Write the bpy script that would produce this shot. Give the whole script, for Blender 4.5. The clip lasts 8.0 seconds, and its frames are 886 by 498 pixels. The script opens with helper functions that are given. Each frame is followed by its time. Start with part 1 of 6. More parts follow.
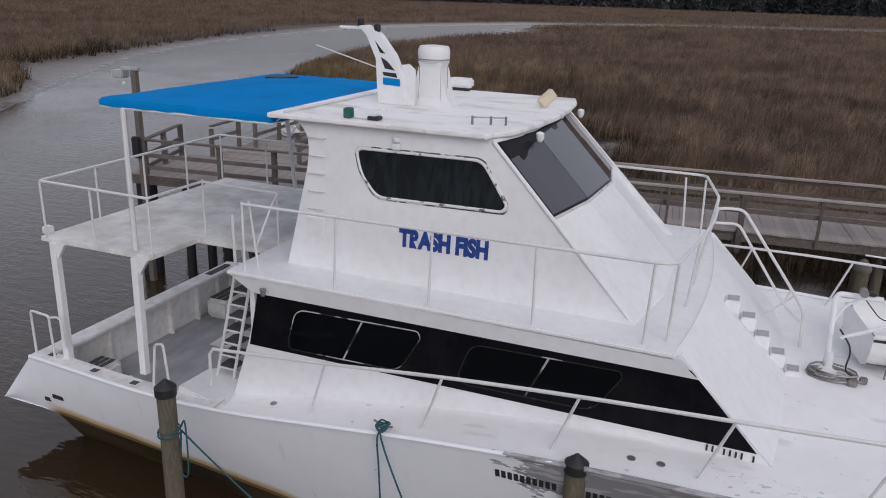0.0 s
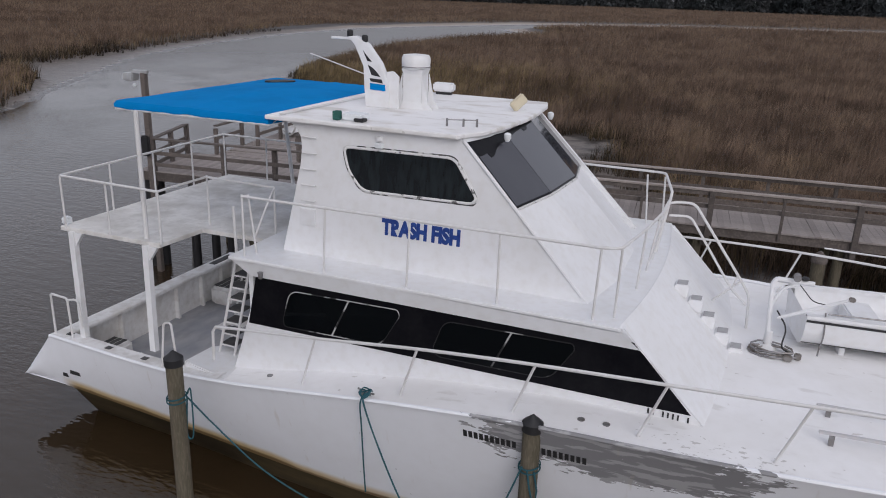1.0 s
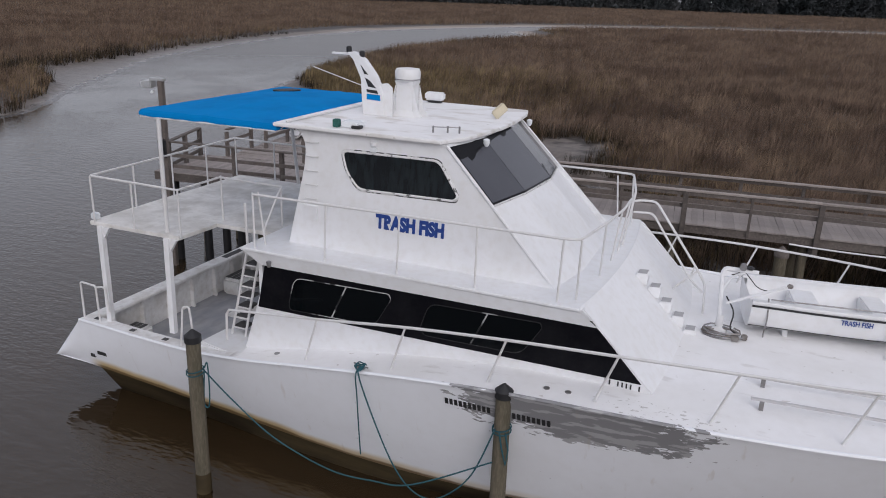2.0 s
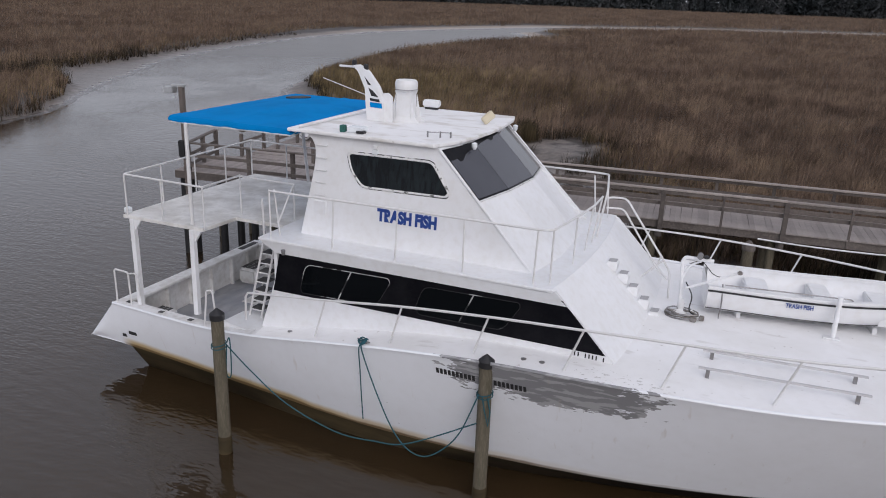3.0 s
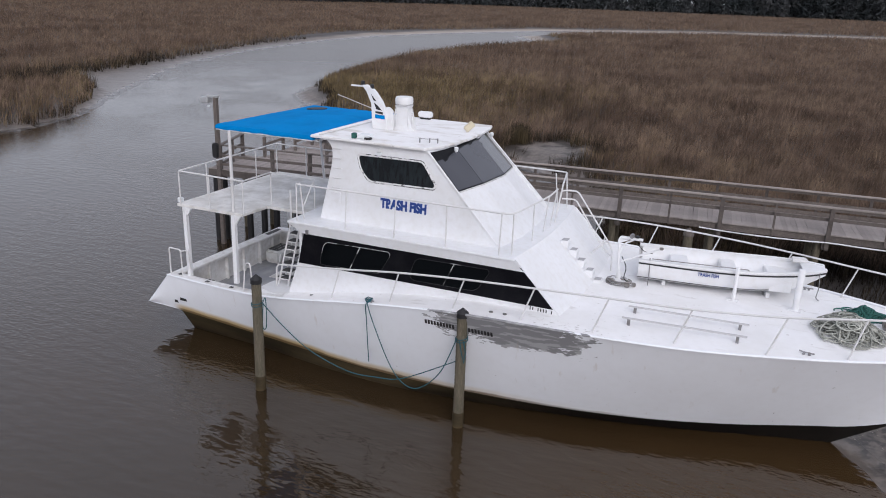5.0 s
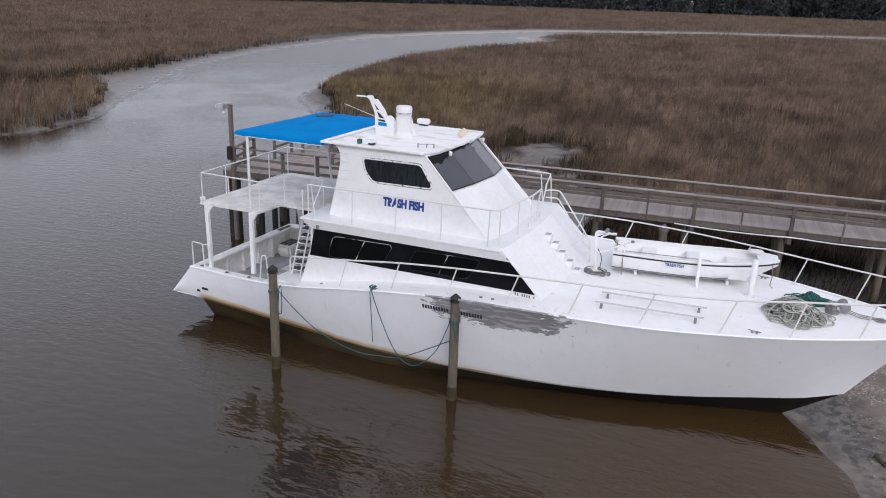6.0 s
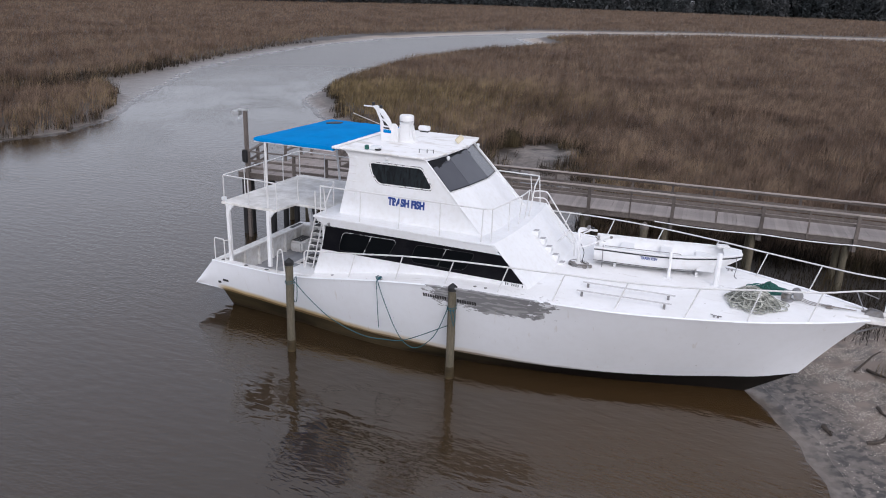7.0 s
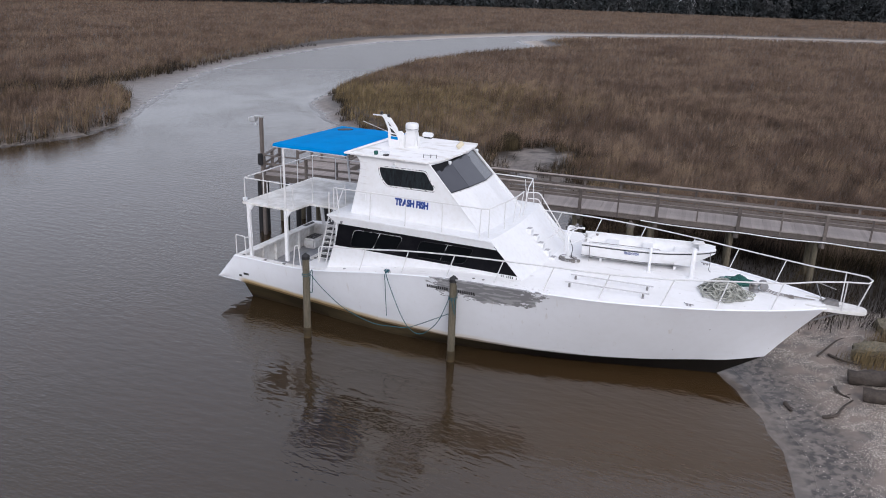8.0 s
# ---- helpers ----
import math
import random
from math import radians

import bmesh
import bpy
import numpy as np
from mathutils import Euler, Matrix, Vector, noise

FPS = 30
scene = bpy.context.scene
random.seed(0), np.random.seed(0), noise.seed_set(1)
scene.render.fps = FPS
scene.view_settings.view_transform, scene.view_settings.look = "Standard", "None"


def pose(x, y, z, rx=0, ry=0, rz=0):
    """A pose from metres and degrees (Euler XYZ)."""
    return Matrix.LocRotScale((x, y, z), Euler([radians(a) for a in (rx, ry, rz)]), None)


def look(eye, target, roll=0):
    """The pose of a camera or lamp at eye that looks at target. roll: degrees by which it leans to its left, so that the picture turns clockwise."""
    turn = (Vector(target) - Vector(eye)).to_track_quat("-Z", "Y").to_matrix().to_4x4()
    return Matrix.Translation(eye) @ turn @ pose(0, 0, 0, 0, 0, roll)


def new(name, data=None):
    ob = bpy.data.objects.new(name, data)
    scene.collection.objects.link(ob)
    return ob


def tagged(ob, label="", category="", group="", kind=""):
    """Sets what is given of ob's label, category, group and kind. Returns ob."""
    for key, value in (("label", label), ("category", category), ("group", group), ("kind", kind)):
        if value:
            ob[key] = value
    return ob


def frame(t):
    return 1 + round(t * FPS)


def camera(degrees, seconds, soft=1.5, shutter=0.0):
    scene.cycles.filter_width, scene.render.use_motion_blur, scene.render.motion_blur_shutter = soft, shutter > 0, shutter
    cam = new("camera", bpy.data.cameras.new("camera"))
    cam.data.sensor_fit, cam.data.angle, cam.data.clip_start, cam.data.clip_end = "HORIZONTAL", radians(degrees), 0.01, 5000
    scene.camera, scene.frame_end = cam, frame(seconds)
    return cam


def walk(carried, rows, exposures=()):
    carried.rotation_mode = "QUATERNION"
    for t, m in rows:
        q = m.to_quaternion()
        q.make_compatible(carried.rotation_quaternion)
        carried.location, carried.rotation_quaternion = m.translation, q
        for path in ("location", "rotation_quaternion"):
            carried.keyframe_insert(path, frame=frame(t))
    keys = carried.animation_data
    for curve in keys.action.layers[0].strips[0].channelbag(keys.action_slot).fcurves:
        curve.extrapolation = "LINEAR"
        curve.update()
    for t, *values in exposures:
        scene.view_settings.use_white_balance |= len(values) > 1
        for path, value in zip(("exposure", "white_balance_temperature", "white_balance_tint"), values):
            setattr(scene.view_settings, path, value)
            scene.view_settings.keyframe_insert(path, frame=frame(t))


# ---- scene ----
cam = camera(60.0, 8.0, soft=1.0)
PATH = [
    (0, (0.193, 0.359, 7.718), (-0.641, 2.062, 7.081), 1.9),
    (0.5, (0.62, -0.061, 7.804), (-0.217, 1.639, 7.166), 1.9),
    (1, (1.074, -0.541, 7.961), (0.23, 1.156, 7.322), 2.0),
    (1.5, (1.544, -1.081, 8.123), (0.692, 0.612, 7.486), 2.0),
    (3, (3.049, -3.11, 8.716), (2.173, -1.429, 8.077), 2.0),
    (3.5, (3.588, -3.895, 8.912), (2.706, -2.218, 8.275), 2.1),
    (4, (4.145, -4.728, 9.124), (3.259, -3.052, 8.487), 2.1),
    (4.5, (4.721, -5.577, 9.337), (3.832, -3.903, 8.7), 2.1),
    (6, (6.484, -8.354, 10.164), (5.591, -6.683, 9.524), 2.0),
    (6.5, (7.072, -9.329, 10.484), (6.177, -7.66, 9.843), 2.0),
    (7, (7.65, -10.348, 10.805), (6.754, -8.679, 10.163), 2.0),
    (7.5, (8.217, -11.347, 11.121), (7.318, -9.68, 10.48), 1.9),
    (8, (8.765, -12.406, 11.436), (7.864, -10.739, 10.795), 2.0),
]
walk(cam, [(t, look(eye, target, roll)) for t, eye, target, roll in PATH],
     [(0, -0.49, 6400, 15), (1.5, -0.44, 6400, 15), (3.5, -0.26, 6350, 15), (4.5, -0.14, 6300, 15), (6.5, 0.02, 6250, 15), (8, 0.10, 6200, 15)])

# ---- world and light ----
SUN_EL, SUN_ROT = 35.0, 140.0
world = bpy.data.worlds.new("overcast_sky")
scene.world = world
world.use_nodes = True
wn, wl = world.node_tree.nodes, world.node_tree.links
sky = wn.new("ShaderNodeTexSky")
sky.sky_type, sky.sun_disc = "NISHITA", False
sky.sun_elevation, sky.sun_rotation = radians(SUN_EL), radians(SUN_ROT)
sky.air_density, sky.dust_density = 1.0, 3.0
grey = wn.new("ShaderNodeHueSaturation")
grey.inputs["Saturation"].default_value = 0.35
wl.new(sky.outputs["Color"], grey.inputs["Color"])
veil = wn.new("ShaderNodeMix")
veil.data_type = "RGBA"
veil.inputs["Factor"].default_value = 0.6
veil.inputs["B"].default_value = (6.5, 6.8, 7.5, 1)
wl.new(grey.outputs["Color"], veil.inputs["A"])
wl.new(veil.outputs["Result"], wn["Background"].inputs["Color"])
wn["Background"].inputs["Strength"].default_value = 0.135
sun_data = bpy.data.lights.new("sun", "SUN")
sun_data.energy, sun_data.angle, sun_data.color = 1.15, radians(40), (1.0, 0.97, 0.93)
sun = new("sun", sun_data)
az = radians(SUN_ROT)
sun.matrix_world = look((math.sin(az) * 60, math.cos(az) * 60, 60 * math.tan(radians(SUN_EL))), (0, 0, 0))


# ---- materials ----
def material(name, base, rough=0.6, metal=0.0, var=None, scale=1.0, amount=0.5, fine=None, fine_scale=30.0,
             fine_amount=0.3, bump=0.0, bump_scale=40.0, spec=0.5, island=0.0, stretch=(1, 1, 1), sharp=(0.4, 0.65)):
    """A surface with two scales of colour change and fine relief, in metres of the object's own space."""
    m = bpy.data.materials.new(name)
    m.use_nodes = True
    n, l = m.node_tree.nodes, m.node_tree.links
    b = n["Principled BSDF"]
    b.inputs["Roughness"].default_value, b.inputs["Metallic"].default_value = rough, metal
    b.inputs["Specular IOR Level"].default_value = spec
    co = n.new("ShaderNodeTexCoord").outputs["Object"]
    mp = n.new("ShaderNodeMapping")
    mp.inputs["Scale"].default_value = stretch
    l.new(co, mp.inputs["Vector"])
    col = n.new("ShaderNodeRGB")
    col.outputs[0].default_value = (*base, 1)
    out = col.outputs[0]

    def layer(out, colour, sc, amt, lo, hi, detail):
        t = n.new("ShaderNodeTexNoise")
        t.inputs["Scale"].default_value, t.inputs["Detail"].default_value = sc, detail
        l.new(mp.outputs[0], t.inputs["Vector"])
        r = n.new("ShaderNodeMapRange")
        r.inputs["From Min"].default_value, r.inputs["From Max"].default_value = lo, hi
        r.inputs["To Max"].default_value = amt
        l.new(t.outputs["Fac"], r.inputs["Value"])
        x = n.new("ShaderNodeMix")
        x.data_type = "RGBA"
        l.new(r.outputs[0], x.inputs["Factor"])
        l.new(out, x.inputs["A"])
        x.inputs["B"].default_value = (*colour, 1)
        return x.outputs["Result"]

    if var:
        out = layer(out, var, scale, amount, sharp[0], sharp[1], 6)
    if fine:
        out = layer(out, fine, fine_scale, fine_amount, 0.45, 0.7, 4)
    if island:
        g = n.new("ShaderNodeObjectInfo") if island < 0 else n.new("ShaderNodeNewGeometry")
        r = n.new("ShaderNodeMapRange")
        r.inputs["To Min"].default_value, r.inputs["To Max"].default_value = 1 - abs(island), 1 + abs(island)
        l.new(g.outputs["Random" if island < 0 else "Random Per Island"], r.inputs["Value"])
        h = n.new("ShaderNodeHueSaturation")
        l.new(r.outputs[0], h.inputs["Value"])
        l.new(out, h.inputs["Color"])
        out = h.outputs[0]
    l.new(out, b.inputs["Base Color"])
    if bump:
        t = n.new("ShaderNodeTexNoise")
        t.inputs["Scale"].default_value, t.inputs["Detail"].default_value = bump_scale, 5
        l.new(mp.outputs[0], t.inputs["Vector"])
        k = n.new("ShaderNodeBump")
        k.inputs["Strength"].default_value, k.inputs["Distance"].default_value = 1.0, bump
        l.new(t.outputs["Fac"], k.inputs["Height"])
        l.new(k.outputs[0], b.inputs["Normal"])
    return m


WHITE = material("white_boat_paint", (0.78, 0.79, 0.81), 0.45, var=(0.66, 0.66, 0.65), scale=0.9, amount=0.35,
                 fine=(0.58, 0.55, 0.50), fine_scale=7, fine_amount=0.2, bump=0.0006, bump_scale=25)
RAILW = material("white_rail_paint", (0.67, 0.67, 0.675), 0.4, var=(0.55, 0.52, 0.48), scale=6, amount=0.3)
DIRTYDECK = material("weathered_platform_paint", (0.76, 0.75, 0.73), 0.8, var=(0.44, 0.42, 0.39), scale=1.6, amount=0.7,
                     fine=(0.42, 0.41, 0.38), fine_scale=8, fine_amount=0.3, bump=0.001, bump_scale=60)
STAINED = material("stained_white_paint", (0.78, 0.78, 0.78), 0.55, var=(0.56, 0.54, 0.51), scale=2.2, amount=0.6,
                   fine=(0.34, 0.30, 0.26), fine_scale=7, fine_amount=0.3, bump=0.001, bump_scale=30, sharp=(0.45, 0.62))
COCKPIT = material("grey_cockpit_floor", (0.30, 0.315, 0.35), 0.5, var=(0.46, 0.46, 0.47), scale=2.0, amount=0.8, stretch=(1, 0.5, 1),
                   fine=(0.22, 0.22, 0.23), fine_scale=6, fine_amount=0.4, bump=0.001)
BLACK = material("black_gloss_band", (0.004, 0.004, 0.006), 0.3, var=(0.012, 0.012, 0.014), scale=2.5, amount=0.5,
                 fine=(0.03, 0.03, 0.03), fine_scale=14, fine_amount=0.12, spec=0.10)
DARKGLASS = material("dark_cabin_glass", (0.003, 0.004, 0.005), 0.1, spec=0.12)
BLUE = material("blue_canvas", (0.0005, 0.215, 0.56), 0.9, spec=0.03, var=(0.001, 0.165, 0.45), scale=1.5, amount=0.6,
                fine=(0.005, 0.22, 0.60), fine_scale=5, fine_amount=0.3, bump=0.004, bump_scale=6)
WOOD = material("grey_weathered_timber", (0.120, 0.102, 0.093), 0.85, var=(0.062, 0.052, 0.047), scale=2.0, amount=0.6,
                fine=(0.21, 0.18, 0.16), fine_scale=20, fine_amount=0.4, bump=0.003, bump_scale=35, island=-0.2)
PLANK = material("pale_weathered_planks", (0.295, 0.262, 0.248), 0.85, var=(0.20, 0.175, 0.165), scale=1.5, amount=0.6,
                 fine=(0.42, 0.375, 0.35), fine_scale=18, fine_amount=0.4, bump=0.003, bump_scale=35, island=-0.13)
PILE = material("green_grey_pile_wood", (0.115, 0.098, 0.068), 0.85, var=(0.055, 0.052, 0.032), scale=2.2, amount=0.7,
                fine=(0.20, 0.17, 0.13), fine_scale=16, fine_amount=0.5, bump=0.006, bump_scale=30, stretch=(3, 3, 0.5))
PALEWOOD = material("pale_cap_boards", (0.30, 0.262, 0.24), 0.85, var=(0.20, 0.17, 0.155), scale=2.0, amount=0.6,
                    fine=(0.38, 0.34, 0.31), fine_scale=18, fine_amount=0.4, bump=0.003, bump_scale=35, island=-0.15)
BLACKCAP = material("black_pile_cap", (0.015, 0.015, 0.017), 0.55)
ROPE_TEAL = material("teal_rope", (0.012, 0.075, 0.098), 0.85, fine=(0.03, 0.13, 0.16), fine_scale=60, fine_amount=0.6)
METALGREY = material("worn_grey_metal", (0.30, 0.30, 0.31), 0.45, 0.7, var=(0.18, 0.15, 0.12), scale=9, amount=0.5)
BLACKRUBBER = material("black_plastic", (0.02, 0.02, 0.022), 0.5)

# ---- building helpers ----
BOAT = pose(-11.1, 10.2, 0, 0, 0, 4.3)


def part(name, bm, mat, parent, label="", smooth=False):
    me = bpy.data.meshes.new(name)
    if bm is not None:
        bm.normal_update()
        bm.to_mesh(me)
        bm.free()
    me.materials.append(mat)
    if smooth:
        me.shade_smooth()
        me.set_sharp_from_angle(angle=radians(38))
    ob = new(name, me)
    if parent is not None:
        ob.parent = parent
    if label:
        tagged(ob, label)
    return ob


def thing(name, label, category, m=None, group="", kind=""):
    ob = new(name)
    ob.empty_display_size = 0.2
    if m is not None:
        ob.matrix_world = m
    return tagged(ob, label, category, group, kind)


def box(x0, x1, y0, y1, z0, z1, bev=0.0, bm=None):
    b = bm or bmesh.new()
    tmp = bmesh.new() if bm else b
    v = [tmp.verts.new((x, y, z)) for x in (x0, x1) for y in (y0, y1) for z in (z0, z1)]
    for q in ((0, 1, 3, 2), (4, 6, 7, 5), (0, 4, 5, 1), (2, 3, 7, 6), (0, 2, 6, 4), (1, 5, 7, 3)):
        tmp.faces.new([v[i] for i in q])
    if bev:
        bmesh.ops.bevel(tmp, geom=tmp.edges[:], offset=bev, segments=2, affect="EDGES")
    if bm:
        me = bpy.data.meshes.new("tmp")
        tmp.to_mesh(me)
        tmp.free()
        bm.from_mesh(me)
        bpy.data.meshes.remove(me)
    return b


def beam(bm, a, b, w, h):
    """A bar of rectangular section from a to b, w across and h high."""
    a, b = Vector(a), Vector(b)
    d = (b - a).normalized()
    up = Vector((0, 0, 1)) if abs(d.z) < 0.95 else Vector((1, 0, 0))
    s = d.cross(up).normalized() * (w / 2)
    u = s.cross(d).normalized() * (h / 2)
    v = [bm.verts.new(p + i * s + j * u) for p in (a, b) for i, j in ((-1, -1), (1, -1), (1, 1), (-1, 1))]
    for q in ((3, 2, 1, 0), (4, 5, 6, 7), (0, 1, 5, 4), (1, 2, 6, 5), (2, 3, 7, 6), (3, 0, 4, 7)):
        bm.faces.new([v[i] for i in q])
    return bm


def tube(bm, pts, r, n=8, closed=False, r2=None):
    """A round bar along a polyline."""
    pts = [Vector(p) for p in pts]
    k = len(pts)
    rings, side = [], None
    for i, p in enumerate(pts):
        a = pts[(i - 1) % k] if (i or closed) else p
        b = pts[(i + 1) % k] if (i < k - 1 or closed) else p
        d = (b - a).normalized()
        if side is None:
            side = d.orthogonal().normalized()
        side = (side - side.dot(d) * d).normalized()
        w = d.cross(side)
        rr = r if r2 is None else r + (r2 - r) * i / (k - 1)
        rings.append([bm.verts.new(p + rr * (math.cos(2 * math.pi * j / n) * side + math.sin(2 * math.pi * j / n) * w)) for j in range(n)])
    for i in range(k if closed else k - 1):
        a, b = rings[i], rings[(i + 1) % k]
        for j in range(n):
            bm.faces.new((a[j], a[(j + 1) % n], b[(j + 1) % n], b[j]))
    if not closed:
        bm.faces.new(rings[0][::-1])
        bm.faces.new(rings[-1])
    return bm


def arc(pts, r=0.12, n=5):
    """A polyline with its inner corners rounded."""
    pts = [Vector(p) for p in pts]
    out = [pts[0]]
    for a, p, b in zip(pts, pts[1:], pts[2:]):
        u, v = (a - p), (b - p)
        c = min(r, u.length * 0.45, v.length * 0.45)
        s, e = p + u.normalized() * c, p + v.normalized() * c
        for i in range(n + 1):
            t = i / n
            out.append((1 - t) ** 2 * s + 2 * t * (1 - t) * p + t * t * e)
    return out + [pts[-1]]


def rail(pts, r=0.022, n=8, round_=0.12):
    return tube(bmesh.new(), arc(pts, round_) if len(pts) > 2 else pts, r, n)


def prism(poly, axis, a, b, bev=0.0, seg=2):
    """A flat outline pushed through from a to b along an axis; outline in the other two axes, in order."""
    bm = bmesh.new()

    def at(p, t):
        return {"x": (t, p[0], p[1]), "y": (p[0], t, p[1]), "z": (p[0], p[1], t)}[axis]

    lo, hi = [bm.verts.new(at(p, a)) for p in poly], [bm.verts.new(at(p, b)) for p in poly]
    k = len(poly)
    bm.faces.new(lo[::-1])
    bm.faces.new(hi)
    for i in range(k):
        bm.faces.new((lo[i], lo[(i + 1) % k], hi[(i + 1) % k], hi[i]))
    bmesh.ops.recalc_face_normals(bm, faces=bm.faces[:])
    if bev:
        bmesh.ops.bevel(bm, geom=bm.edges[:], offset=bev, segments=seg, affect="EDGES")
    return bm


def loft(rows, close=False, cap=False):
    """A skin through rows of points, all of one length."""
    bm = bmesh.new()
    vs = [[bm.verts.new(p) for p in row] for row in rows]
    for a, b in zip(vs, vs[1:]):
        k = len(a)
        for j in range(k if close else k - 1):
            bm.faces.new((a[j], a[(j + 1) % k], b[(j + 1) % k], b[j]))
    if cap:
        bm.faces.new(vs[0][::-1])
        bm.faces.new(vs[-1])
    bmesh.ops.remove_doubles(bm, verts=bm.verts[:], dist=0.0005)
    bmesh.ops.recalc_face_normals(bm, faces=bm.faces[:])
    return bm


def lathe(profile, n=24, bm=None, at=(0, 0, 0)):
    """A turned body from (radius, height) pairs."""
    b = bm or bmesh.new()
    rings = [[b.verts.new((at[0] + r * math.cos(2 * math.pi * j / n), at[1] + r * math.sin(2 * math.pi * j / n), at[2] + z)) for j in range(n)] for r, z in profile]
    for a, c in zip(rings, rings[1:]):
        for j in range(n):
            b.faces.new((a[j], a[(j + 1) % n], c[(j + 1) % n], c[j]))
    b.faces.new(rings[0][::-1])
    b.faces.new(rings[-1])
    return b


def lerp(table, x):
    xs, ys = zip(*table)
    return float(np.interp(x, xs, ys))


def smooth_table(table, x):
    """A smooth curve through (x, y) pairs."""
    for i in range(len(table) - 1):
        if x <= table[i + 1][0] or i == len(table) - 2:
            break
    (x1, y1), (x2, y2) = table[i], table[i + 1]
    x0, y0 = table[i - 1] if i else (2 * x1 - x2, 2 * y1 - y2)
    x3, y3 = table[i + 2] if i + 2 < len(table) else (2 * x2 - x1, 2 * y2 - y1)
    m1, m2 = (y2 - y0) / (x2 - x0), (y3 - y1) / (x3 - x1)
    h = x2 - x1
    t = min(max((x - x1) / h, 0), 1)
    return (2 * t**3 - 3 * t**2 + 1) * y1 + (t**3 - 2 * t**2 + t) * h * m1 + (3 * t**2 - 2 * t**3) * y2 + (t**3 - t**2) * h * m2


# ---- ground, water ----
CREEK = [(-60, -70), (-48, -10), (-43.5, 10), (-43.1, 19), (-42.5, 25), (-45.2, 31), (-51, 39), (-57.5, 47.5), (-65, 58.5), (-70.5, 69), (-76, 83), (-80, 97),
         (-84, 113), (-86, 134), (-83, 156), (-72, 197), (-36, 240), (8, 270), (80, 300), (200, 320), (200, 302), (75, 281), (2, 251), (-41, 223),
         (-66, 186), (-70, 165), (-58, 148), (-58, 128), (-58, 113), (-54, 87), (-46.5, 62), (-41, 50), (-33, 42), (-15.5, 34.5), (-8, 32.5), (-4.5, 27.5),
         (-4.2, 24), (-2, 19.5), (1.5, 16.3), (4.4, 14), (6, 11.6), (7, 10.3), (7.7, 9.2), (8.5, 7.6), (9, 5.5), (10.5, 0), (13, -10), (16, -70)]


FLAT = [(-45.2, 31), (-51, 39), (-57.5, 47.5), (-65, 58.5), (-70.5, 69), (-76, 83), (-80, 97), (-83, 113), (-87, 140), (-91, 140), (-86, 112), (-84.5, 97),
        (-80, 84), (-76.5, 74), (-71, 62), (-68, 54), (-65.5, 47.5), (-64.5, 43), (-62, 37), (-70, 30), (-80, 24), (-79, 20), (-67, 28), (-59.5, 35.0), (-60.0, 42), (-54.4, 39.3), (-49.5, 35.2), (-46.6, 31)]


def creek_distance(px, py, line=CREEK):
    """Metres from an outline, the water's edge as a rule, below nought inside it."""
    best = np.full(px.shape, 1e9)
    inside = np.zeros(px.shape, bool)
    for (x1, y1), (x2, y2) in zip(line, line[1:] + line[:1]):
        dx, dy = x2 - x1, y2 - y1
        t = np.clip(((px - x1) * dx + (py - y1) * dy) / (dx * dx + dy * dy), 0, 1)
        best = np.minimum(best, np.hypot(px - x1 - t * dx, py - y1 - t * dy))
        hit = ((y1 > py) != (y2 > py)) & (px < dx * (py - y1) / (dy if dy else 1e-9) + x1)
        inside ^= hit
    return np.where(inside, -best, best)


def wave_sum(x, y, seed, size):
    rng = np.random.RandomState(seed)
    out = np.zeros_like(x)
    for k in range(9):
        a, f, p = rng.uniform(0, 6.28), (1.0 + 0.55 * k) / size, rng.uniform(0, 6.28)
        out += np.sin((x * math.cos(a) + y * math.sin(a)) * f * 6.28 + p) / (1 + 0.5 * k)
    return out / 3.0


def bow_beach(x, y):
    """1 on the shell beach by the bow, 0 elsewhere."""
    return np.clip((x - 2) / 3, 0, 1) * np.clip((20 - y) / 4, 0, 1)


def beside_walk(x, y):
    """Metres across the walkway's line."""
    a = radians(10.2)
    return -(x + 15.05) * math.sin(a) + (y - 14.6) * math.cos(a) - 0.75


def ground_height(x, y):
    d = creek_distance(x, y) + 0.5 * wave_sum(x, y, 3, 9.0) * np.clip(np.hypot(x - 7, y - 10) / 12 - 0.3, 0, 1)
    d = np.where(d > 0, d / (1 + 3 * np.clip((y - 125) / 50, 0, 1)), d)
    beach = bow_beach(x, y)
    mud = np.where(d < 0, np.maximum(-1.2, 0.16 * d), np.minimum(0.16 * d, 0.3) + 0.4 * np.clip((d - 0.9) / 1.6, 0, 1))
    flat = np.clip(0.7 - creek_distance(x, y, FLAT) / 1.5, 0, 1)
    mud = mud * (1 - flat) + np.minimum(mud, 0.08 + 0.02 * np.maximum(d, 0)) * flat
    sand = np.where(d < 0, np.maximum(-1.2, 0.16 * d), np.minimum(0.15 * d, 1.1))
    z = mud * (1 - beach) + sand * beach
    return z + 0.02 * wave_sum(x, y, 5, 2.2) + np.clip((d - 60) / 400, 0, 1) * 0.5


